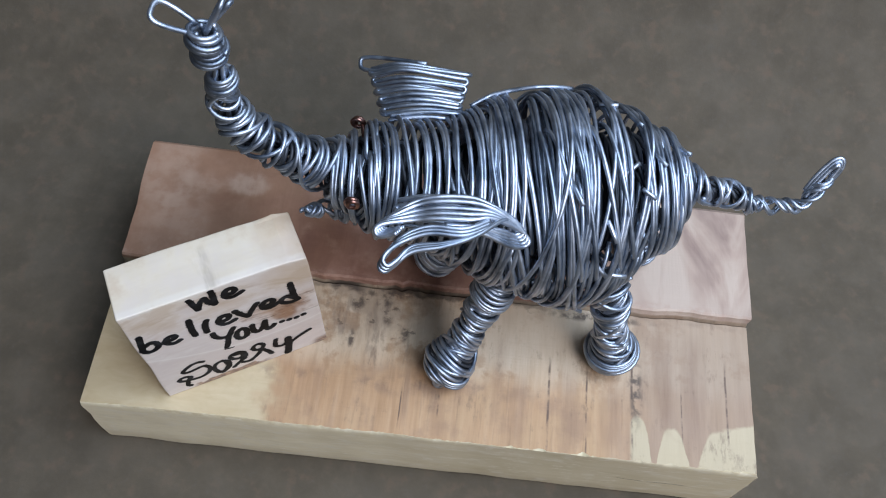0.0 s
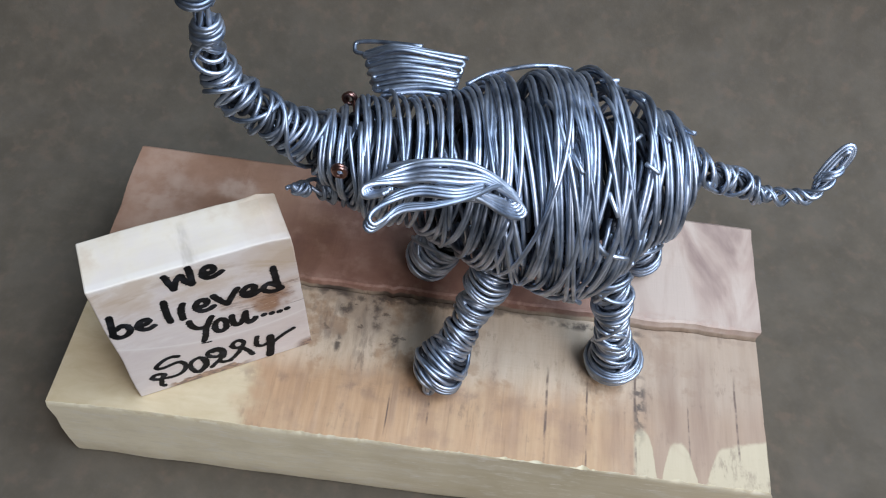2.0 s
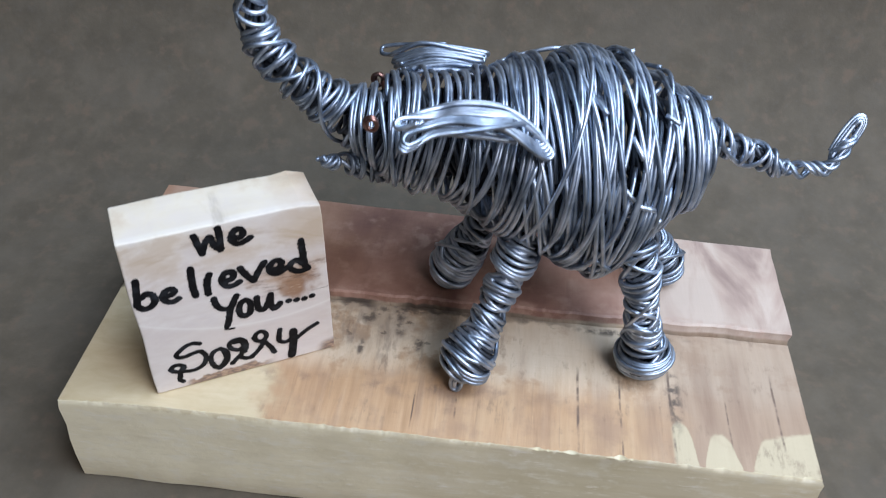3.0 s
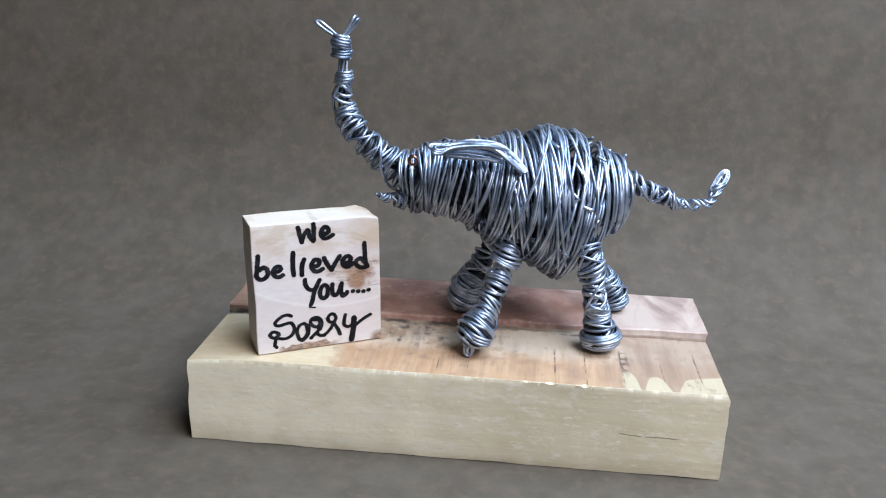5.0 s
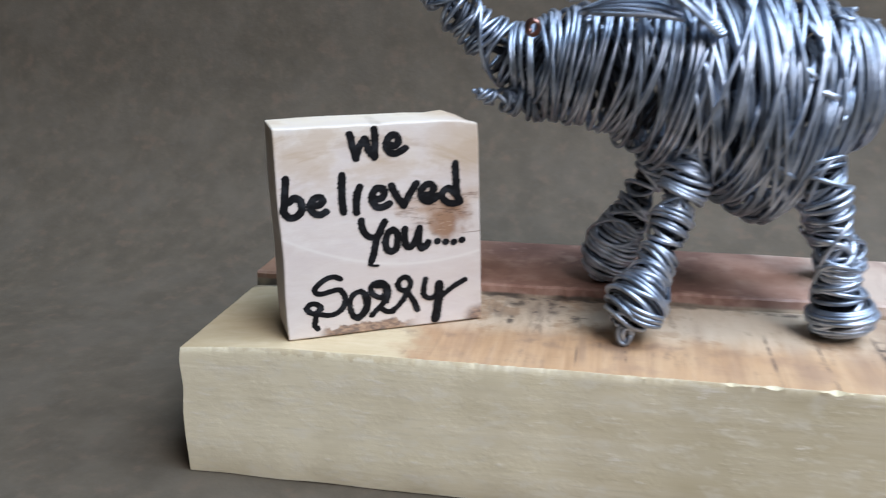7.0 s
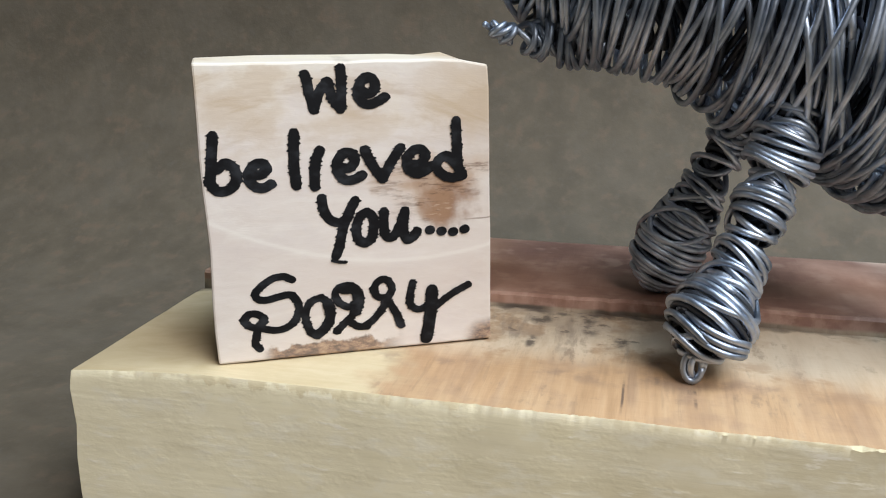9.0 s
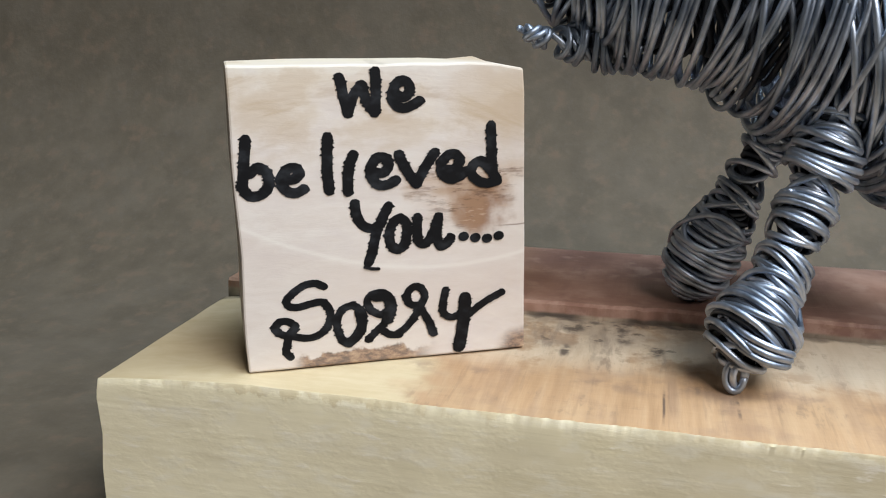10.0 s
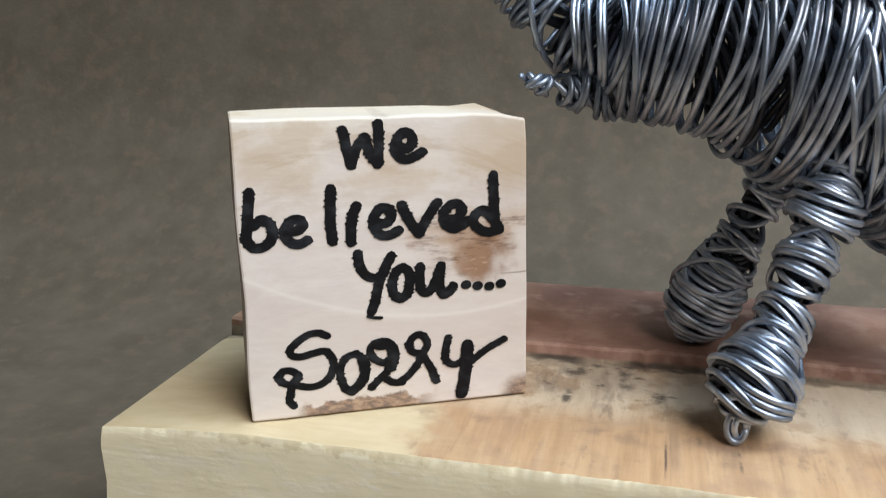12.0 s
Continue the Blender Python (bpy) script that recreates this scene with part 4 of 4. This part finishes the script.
def follow(pts, radii, count):
    """Centres, radii and two cross directions along a smooth line."""
    line = smooth_line(pts, 0.0004)
    src = np.linspace(0, 1, len(pts))
    d = np.linalg.norm(np.diff(np.array(pts), axis=0), axis=1)
    src = np.concatenate([[0], np.cumsum(d)]) / d.sum()
    e = np.concatenate([[0], np.cumsum(np.linalg.norm(np.diff(line, axis=0), axis=1))])
    e /= e[-1]
    s = np.linspace(0, 1, count)
    c = np.stack([np.interp(s, e, line[:, k]) for k in range(3)], 1)
    return s, c, np.interp(s, src, radii), d.sum()


def coil(pts, radii, pitch, out=0.0, ragged=0.25, lean=0.0, start=0.0, end=1.0, phase=None, wander=1.2, slot=0):
    """Wire wound along a limb, in uneven runs."""
    length = np.linalg.norm(np.diff(np.array(pts), axis=0), axis=1).sum() * (end - start)
    turns = length / pitch
    n = max(16, int(turns * 22))
    s, c, r, _ = follow(pts, radii, 400)
    th = rng.uniform(0, 6.28) + np.linspace(0, turns * 2 * np.pi, n)
    k1, k2, k3 = (rng.uniform(0, 6.28) for _ in range(3))
    k3 = k3 if phase is None else phase
    q = start + (end - start) * np.linspace(0, 1, n)
    q = q + (ragged * pitch / length * (end - start)) * (1.6 * np.sin(th * 0.31 + k1) + 1.1 * np.sin(th * 0.17 + k2)) + lean / max(length, 1e-6) * (end - start) * np.sin(th + k3 + wander * np.sin(th * 0.09 + k1))
    q = np.clip(q, 0, 1)
    cc = np.stack([np.interp(q, s, c[:, k]) for k in range(3)], 1)
    rr = np.interp(q, s, r) + out + 0.00025 * np.sin(th * 0.83 + k2)
    d = np.gradient(c, axis=0)
    d /= np.linalg.norm(d, axis=1)[:, None]
    dd = np.stack([np.interp(q, s, d[:, k]) for k in range(3)], 1)
    ref = np.array([0.12, 1.0, 0.07])
    u = np.cross(dd, ref)
    u /= np.linalg.norm(u, axis=1)[:, None]
    w = np.cross(dd, u)
    wires.add(cc + u * (rr * np.cos(th))[:, None] + w * (rr * np.sin(th))[:, None], slot=slot)


def limb(pts, radii, lean=0.0015, cover=1.0):
    """A core of twisted lengths in the dark gap wire, wound loosely, with stray turns over it."""
    r = np.array(radii)
    span = np.linalg.norm(np.diff(np.array(pts), axis=0), axis=1).sum()
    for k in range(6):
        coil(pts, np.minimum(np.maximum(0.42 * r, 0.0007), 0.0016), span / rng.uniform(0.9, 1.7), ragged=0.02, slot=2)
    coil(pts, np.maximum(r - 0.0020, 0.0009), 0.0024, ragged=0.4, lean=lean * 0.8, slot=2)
    coil(pts, np.maximum(r - 0.0009, 0.0009), 0.0024, ragged=0.7, lean=lean * 0.9)
    coil(pts, np.maximum(r - 0.0003, 0.0010), 0.0030, ragged=0.9, lean=lean * 1.3, end=cover)
    coil(pts, np.maximum(r, 0.0010), 0.0085, ragged=0.9, lean=lean * 2.6, end=cover)


def wound_foot(pts, radii, end):
    """Level turns heaped round the foot, crossed by a diagonal band."""
    r = np.array(radii)
    coil(pts, np.maximum(r - 0.0004, 0.0010), 0.0017, ragged=0.2, lean=0.0006, start=0.56, end=end, phase=1.57, wander=0.3)
    coil(pts, np.maximum(r + 0.0001, 0.0010), 0.0029, ragged=0.5, lean=0.0010, start=0.58, end=end - 0.02, phase=1.57, wander=0.5)
    coil(pts, r + 0.0005, 0.0110, ragged=0.1, lean=0.0060, start=0.62, end=0.86, phase=2.6, wander=0.2)


# legs: from inside the body down to the toes
LEGS = [
    ([(0.0170, -0.0090, 0.0700), (0.0158, -0.0106, 0.0640), (0.0130, -0.0132, 0.0545), (0.0094, -0.0170, 0.0450), (0.0070, -0.0206, 0.0404), (0.0057, -0.0221, 0.0376), (0.0053, -0.0225, 0.0350)],
     [0.0046, 0.0042, 0.0041, 0.0045, 0.0066, 0.0056, 0.0032]),
    ([(0.0430, -0.0080, 0.0690), (0.0450, -0.0098, 0.0625), (0.0468, -0.0110, 0.0540), (0.0486, -0.0110, 0.0450), (0.0498, -0.0112, 0.0392), (0.0506, -0.0114, 0.0354), (0.0510, -0.0116, 0.0332)],
     [0.0050, 0.0044, 0.0036, 0.0040, 0.0062, 0.0076, 0.0060]),
    ([(0.0120, 0.0085, 0.0680), (0.0095, 0.0092, 0.0630), (0.0066, 0.0098, 0.0560), (0.0032, 0.0100, 0.0480), (0.0010, 0.0102, 0.0425), (-0.0010, 0.0102, 0.0375), (-0.0018, 0.0102, 0.0348)],
     [0.0040, 0.0035, 0.0037, 0.0053, 0.0065, 0.0056, 0.0022]),
    ([(0.0425, 0.0150, 0.0680), (0.0450, 0.0170, 0.0610), (0.0490, 0.0190, 0.0525), (0.0540, 0.0203, 0.0450), (0.0565, 0.0207, 0.0405), (0.0578, 0.0208, 0.0365), (0.0582, 0.0208, 0.0350)],
     [0.0050, 0.0044, 0.0039, 0.0048, 0.0060, 0.0053, 0.0030]),
]
for joints, girth in LEGS:
    limb(joints, girth, cover=0.62)
    if joints is not LEGS[0][0]:
        wound_foot(joints, girth, 0.98)
coil([(0.0166, -0.0098, 0.0664), (0.0148, -0.0116, 0.0612)], [0.0052, 0.0049], 0.00130, ragged=0.1, lean=0.0012)
coil([(0.0140, -0.0124, 0.0580), (0.0128, -0.0135, 0.0540)], [0.0043, 0.0042], 0.0014, ragged=0.2, lean=0.0010)
coil([(0.0448, -0.0096, 0.0632), (0.0462, -0.0106, 0.0570)], [0.0048, 0.0043], 0.0015, ragged=0.3, lean=0.001)
# loop of wire that sticks out below a toe
th = np.linspace(0, 2.0 * np.pi, 22)
wires.add(np.stack([0.0046 + 0.0013 * np.cos(th), -0.0252 + 0.0004 * np.sin(th), 0.0343 + 0.0021 * np.sin(th)], 1))
wires.add(np.stack([0.0053 + 0.0010 * np.cos(th), -0.0246 + 0.0011 * np.cos(th), 0.0344 + 0.0018 * np.sin(th)], 1))

# trunk, raised high
TRUNK = [(-0.0165, 0.0036, 0.0866), (-0.0215, 0.0030, 0.0890), (-0.0282, 0.0018, 0.0930), (-0.0360, 0.0003, 0.0998), (-0.0416, -0.0004, 0.1070), (-0.0436, -0.0008, 0.1147), (-0.0433, -0.0010, 0.1216)]
limb(TRUNK, [0.0100, 0.0080, 0.0058, 0.0049, 0.0044, 0.0037, 0.0028], 0.0010)
for z0, r0, k in ((0.1216, 0.0028, 3), (0.1233, 0.0024, 2), (0.1302, 0.0031, 3), (0.1330, 0.0032, 3), (0.1350, 0.0027, 2)):
    th = rng.uniform(0, 6.28) + np.linspace(0, k * 2 * np.pi, k * 22)
    tilt, kk = rng.uniform(-0.0009, 0.0009), rng.uniform(0, 6.28)
    rr = r0 + 0.0003 * np.sin(th * 0.7 + kk)
    wires.add(np.stack([-0.0433 - 0.0007 * (z0 > 0.128) + rr * np.cos(th), -0.0008 + rr * np.sin(th), z0 + 0.0009 * np.linspace(-k / 2, k / 2, len(th)) + tilt * np.cos(th + kk)], 1))
for a in np.arange(5) * 1.2566:
    t5 = np.linspace(0, 1, 24)
    rr = 0.0020 - 0.0008 * np.sin(t5 * np.pi)
    wires.add(np.stack([-0.0434 + rr * np.cos(a + t5 * 2.4), -0.0009 + rr * np.sin(a + t5 * 2.4), 0.1190 + t5 * 0.0170], 1))


def hoop(base, tip, width, side, lift=0.0, twist=0.0, over=0.5):
    """A hairpin loop of wire from base to tip and back."""
    b, e, w = np.array(base), np.array(tip), np.array(side)
    t6 = np.linspace(-1, 1, 36)
    along = 1 - np.abs(t6) ** 2.6
    wide = np.sign(t6) * np.abs(np.sin(t6 * np.pi * 0.86)) ** over
    wires.add(b + (e - b) * along[:, None] + w * (width * wide)[:, None] + UP * (lift * np.sin(along * np.pi) + twist * t6)[:, None])


hoop((-0.0455, -0.0005, 0.1355), (-0.0522, -0.0012, 0.1405), 0.0024, (0.06, 0.99, 0.05), over=0.8)
hoop((-0.0435, -0.0005, 0.1355), (-0.0395, 0.0005, 0.1425), 0.0014, (0.08, 0.98, 0.05), over=0.8)
hoop((-0.0438, 0.0005, 0.1350), (-0.0385, 0.0012, 0.1415), 0.0009, (0.3, 0.9, -0.2), over=0.8)

# lower jaw: a twisted stub with a loose curl
JAW = [(-0.0140, 0.0010, 0.0808), (-0.0190, -0.0005, 0.0800), (-0.0240, -0.0020, 0.0798), (-0.0280, -0.0036, 0.0810), (-0.0308, -0.0046, 0.0828)]
coil(JAW, [0.0060, 0.0044, 0.0025, 0.0015, 0.0006], 0.0018, ragged=0.3, lean=0.0012)
coil(JAW, [0.0048, 0.0034, 0.0016, 0.0009, 0.0004], 0.0026, ragged=0.3, lean=0.0012)

for k in range(9):  # a tangle of small loops under the head
    q = rng.uniform(0.0, 0.75)
    c = np.array(JAW[0]) * (1 - q) + np.array(JAW[3]) * q + np.array([0, -0.0010, -0.0004])
    r9, lean9, spin = rng.uniform(0.0022, 0.0036) * (1.1 - 0.5 * q), rng.uniform(-0.9, 0.9), rng.uniform(0, 6.28)
    th = spin + np.linspace(0, rng.uniform(1.1, 1.8) * 2 * np.pi, 40)
    wires.add(np.stack([c[0] + r9 * np.cos(th) * math.cos(lean9), c[1] + r9 * np.cos(th) * math.sin(lean9) + 0.0003 * th, c[2] + r9 * 0.9 * np.sin(th)], 1))

# tail: wound root, then two wires twisted into a curl
ROOT = [(0.0585, 0.0100, 0.0865), (0.0625, 0.0104, 0.0858), (0.0679, 0.0112, 0.0838), (0.0730, 0.0112, 0.0818), (0.0765, 0.0112, 0.0804)]
limb(ROOT, [0.0052, 0.0034, 0.0034, 0.0029, 0.0022], 0.0008)
CURL = [(0.0740, 0.0112, 0.0812), (0.0790, 0.0112, 0.0803), (0.0830, 0.0114, 0.0806), (0.0865, 0.0118, 0.0815), (0.0885, 0.0132, 0.0840), (0.0905, 0.0155, 0.0880), (0.0922, 0.0176, 0.0908)]
for k in range(4):
    coil(CURL, [0.0013, 0.0016, 0.0015, 0.0014, 0.0013, 0.0013, 0.0010], 0.0075 + 0.001 * k, ragged=0.0)
foot, crest = np.array(CURL[3]), np.array(CURL[6])
for k in range(3):
    w = np.array([0.0009, -0.0003, -0.0005]) * (0.7 + 0.45 * k)
    d = (crest - foot) / np.linalg.norm(crest - foot)
    up_off = np.array([0.0003, 0.0006, 0.0002]) * (k - 1)
    wires.add(smooth_line([foot + up_off - d * 0.002, foot + (crest - foot) * 0.5 + w + up_off, crest + w * 0.9 + up_off - d * 0.0006, crest + d * (0.0006 + 0.0002 * k) + up_off,
                           crest - w * 0.9 + up_off - d * 0.0006, foot + (crest - foot) * 0.55 - w * 1.2 + up_off, foot + (crest - foot) * 0.2 - w + up_off], 0.0004))

# ears: wire laid to and fro in flat lobes
def lobe(inner, outer, strands, curl=0.0006):
    """inner and outer: rows of points along the two long edges; one wire runs to and fro between them."""
    path = []
    for k in range(strands):
        b = k / (strands - 1)
        row = smooth_line(np.array(inner) * (1 - b) + np.array(outer) * b, 0.0006)
        row = row + np.array([0, 0, 1.0]) * (rng.uniform(-curl, curl) + curl * np.sin(np.linspace(0, 3.1, len(row)) * rng.uniform(0.6, 1.6)))[:, None]
        if k % 2:
            row = row[::-1]
        path.append(row)
    bent = [path[0]]
    for r in path[1:]:
        p, q = bent[-1][-1], r[0]
        away = bent[-1][-1] - bent[-1][-4]
        away = away / (np.linalg.norm(away) + 1e-9)
        half = np.linalg.norm(q - p) / 2
        bent.append(np.array([p + (q - p) * (0.5 - 0.5 * math.cos(a)) + away * half * 1.1 * math.sin(a) for a in np.linspace(0.3, 2.84, 7)]))
        bent.append(r)
    wires.add(np.vstack(bent))


# the near ear: long hairpins lying together in a thin flap that stands out from the head
for k in range(5):
    f = k / 4
    j = np.array((0.0, 0.0, rng.uniform(-0.0003, 0.0003)))
    left = np.array((-0.0092, -0.0182, 0.1026)) * (1 - f) + np.array((-0.0104, -0.0205, 0.1034)) * f
    right = np.array((0.0188, -0.0136, 0.0978)) * (1 - f) + np.array((0.0208, -0.0150, 0.0956)) * f
    back = np.array((0.0, 0.0016 + 0.0006 * k, 0.0005))
    wires.add(smooth_line([left + (0.0040, -0.0004, 0.0008) + j, left + (0.0005, -0.0008, -0.0003), left + (-0.0006, 0.0003, 0.0002), left + (0.0008, 0.0016, 0.0007),
                           (-0.0035, -0.0122 - 0.0012 * k, 0.1034) + j, (0.0015, -0.0110 - 0.0014 * k, 0.1044) + j, (0.0080, -0.0104 - 0.0014 * k, 0.1042) + j, (0.0125, -0.0112 - 0.0008 * k, 0.1030) + j,
                           right + (-0.0022, 0.0014, 0.0026), right + (-0.0002, 0.0008, 0.0006), right, right + (-0.0012, -0.0009, -0.0002), right + (-0.0042, -0.0012, 0.0026) - back * 0.3,
                           (0.0100, -0.0165 - 0.0004 * k, 0.1030) + j, (0.0030, -0.0172 - 0.0006 * k, 0.1040) + j], 0.0005))
for k in range(3):
    tip = np.array((-0.0090 + 0.0003 * k, -0.0284 + 0.0004 * k, 0.1036 + 0.0005 * k))
    wires.add(smooth_line([(0.0120, -0.0150 - 0.0008 * k, 0.1034), (0.0070, -0.0185 - 0.0008 * k, 0.1050), (0.0000, -0.0190 - 0.0008 * k, 0.1052), (-0.0050, -0.0215 - 0.0006 * k, 0.1046), tip + (0.0006, 0.0018, 0.0004),
                           tip, tip + (0.0010, -0.0008, -0.0004), tip + (0.0026, 0.0006, -0.0004), (-0.0030, -0.0248 + 0.0006 * k, 0.1044), (0.0030, -0.0232 + 0.0004 * k, 0.1050), (0.0090, -0.0198, 0.1044), (0.0140, -0.0145, 0.1024), (0.0165, -0.0120, 0.0996)], 0.0005))
lobe([(-0.0075, -0.0104, 0.1000), (-0.0010, -0.0100, 0.1018), (0.0070, -0.0103, 0.1018), (0.0118, -0.0112, 0.1000)],
     [(-0.0060, -0.0160, 0.1000), (-0.0005, -0.0160, 0.0994), (0.0070, -0.0156, 0.0990), (0.0125, -0.0150, 0.0984)], 6, 0.0004)
lobe([(-0.0125, 0.0140, 0.0965), (-0.0075, 0.0146, 0.0972), (-0.0030, 0.0152, 0.0974), (0.0020, 0.0158, 0.0968)],
     [(-0.0195, 0.0325, 0.0908), (-0.0125, 0.0316, 0.0942), (-0.0035, 0.0318, 0.0938), (0.0036, 0.0322, 0.0932)], 12, 0.0006)
lobe([(-0.0128, 0.0135, 0.0955), (-0.0080, 0.0140, 0.0962), (-0.0030, 0.0146, 0.0964), (0.0018, 0.0152, 0.0958)],
     [(-0.0180, 0.0300, 0.0900), (-0.0107, 0.0305, 0.0925), (-0.0030, 0.0305, 0.0922), (0.0026, 0.0300, 0.0915)], 9, 0.0006)
hoop((-0.0060, 0.0316, 0.0938), (-0.0226, 0.0342, 0.0899), 0.0019, (-0.1, 0.95, 0.2), over=0.7)

# loose turn over the back, and clipped wire ends poking out
t8 = np.linspace(0, 1, 40)
wires.add(body_point(0.010 + 0.024 * t8, np.radians(38 + 6 * np.sin(t8 * 2.5)), 0.0004 + 0.0015 * np.sin(t8 * np.pi)))
for s, ang, ds, dt in ((0.040, 70, 0.004, 0.06), (0.043, 110, 0.003, -0.10), (0.047, 125, 0.003, 0.12), (0.046, 75, 0.002, 0.2), (0.036, 160, 0.003, 0.14), (0.041, 172, 0.004, 0.1),
                       (0.044, 190, 0.003, -0.12), (0.038, 140, 0.002, 0.2), (0.0505, 100, 0.002, 0.18), (0.0335, 205, 0.004, 0.05), (0.030, 120, 0.002, 0.2), (0.0415, 215, 0.003, 0.1)):
    a = radians(ang)
    q = body_point(np.array([s - ds / 2, s + ds / 2]), np.array([a - dt / 2, a + dt / 2]), np.array([-0.0004, 0.0013]))
    wires.add([q[0], (q[0] * 2 + q[1]) / 3, (q[0] + q[1] * 2) / 3, q[1]])

wires.add(body_point(np.array([0.0545, 0.0562, 0.0576, 0.0585]), np.radians([60, 74, 84, 90]), np.array([-0.0005, 0.0006, 0.0016, 0.0032])))
for k in range(4):  # the flared end of the winding
    wind_body(0.0535 + 0.0010 * k, 1.6, 0.0010, rng.uniform(-0.0012, 0.0012), 0.3, -0.0004 + 0.0004 * k, 0.0004)

# copper eyes
for place, tilt in (((-0.0176, -0.0098, 0.0965), -1), ((-0.0199, 0.0132, 0.0935), 1)):
    th = np.linspace(0, 3.4 * np.pi, 48)
    rr = 0.0011 + 0.0003 * np.sin(th * 0.4)
    wires.add(np.stack([place[0] + rr * np.cos(th), place[1] + tilt * 0.0009 * th / 10, place[2] + rr * 1.15 * np.sin(th)], 1), 0.00052, 1)
    t9 = np.linspace(0, 1, 8)
    if tilt > 0:
        wires.add(np.stack([place[0] + 0.0010 + 0.002 * t9, place[1] - tilt * 0.007 * t9, place[2] - 0.001 * t9], 1), 0.00052, 1)

# the near front foot: even slanting turns, crossed by one diagonal band of three lengths
near_foot, girth = LEGS[0]
coil(near_foot[3:], np.array(girth[3:]), 0.00165, ragged=0.14, lean=0.0016, start=0.22, end=0.93, phase=1.57, wander=0.1)
# near-black turns inside, painting the shade between the rings
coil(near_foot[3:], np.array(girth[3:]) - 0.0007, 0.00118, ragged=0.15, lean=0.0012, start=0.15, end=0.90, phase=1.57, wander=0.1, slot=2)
for k in range(3):
    arc = np.linspace(math.pi * 1.02, math.pi * 2.10, 26) - 0.10 * k
    f = np.linspace(0, 1, 26)
    mid_line = np.array((0.0088, -0.0180, 0.0440)) * (1 - f[:, None]) + np.array((0.0054, -0.0224, 0.0362)) * f[:, None]
    wide = 0.0056 + 0.0019 * np.sin(f * np.pi) - 0.0002 * f
    wires.add(mid_line + np.stack([wide * np.cos(arc), wide * np.sin(arc), -0.0009 * k * np.sin(f * 3.0)], 1))
coil(near_foot[2:5], [0.0040, 0.0042, 0.0054], 0.0024, ragged=0.5, lean=0.0024, end=0.85)
coil(LEGS[1][0][2:5], [0.0038, 0.0041, 0.0056], 0.0024, ragged=0.5, lean=0.0022, end=0.9)
coil(LEGS[2][0][1:4], [0.0036, 0.0038, 0.0052], 0.0024, ragged=0.5, lean=0.0018)
# close inner turns that fill the legs, coloured dark as shade, and the feet closed below
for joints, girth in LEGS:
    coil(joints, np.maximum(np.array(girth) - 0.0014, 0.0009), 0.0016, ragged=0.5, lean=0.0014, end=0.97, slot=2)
    last = np.array(joints[-1])
    down = last - np.array(joints[-2])
    down = down / np.linalg.norm(down)
    coil([last - down * 0.0004, last + down * 0.0001], [girth[-1], 0.0010], 0.0005 / max(2.0, (girth[-1] - 0.0010) / 0.0011), ragged=0.0)

elephant = new("wire_elephant", mesh_from("wire_elephant", np.vstack(wires.verts), wires.faces, [WIRE, COPPER, SHADE_CORE], True, wires.slots))
tagged(elephant, "elephant sculpture of wound bare steel wire, raised trunk, copper eyes", "wire sculpture")
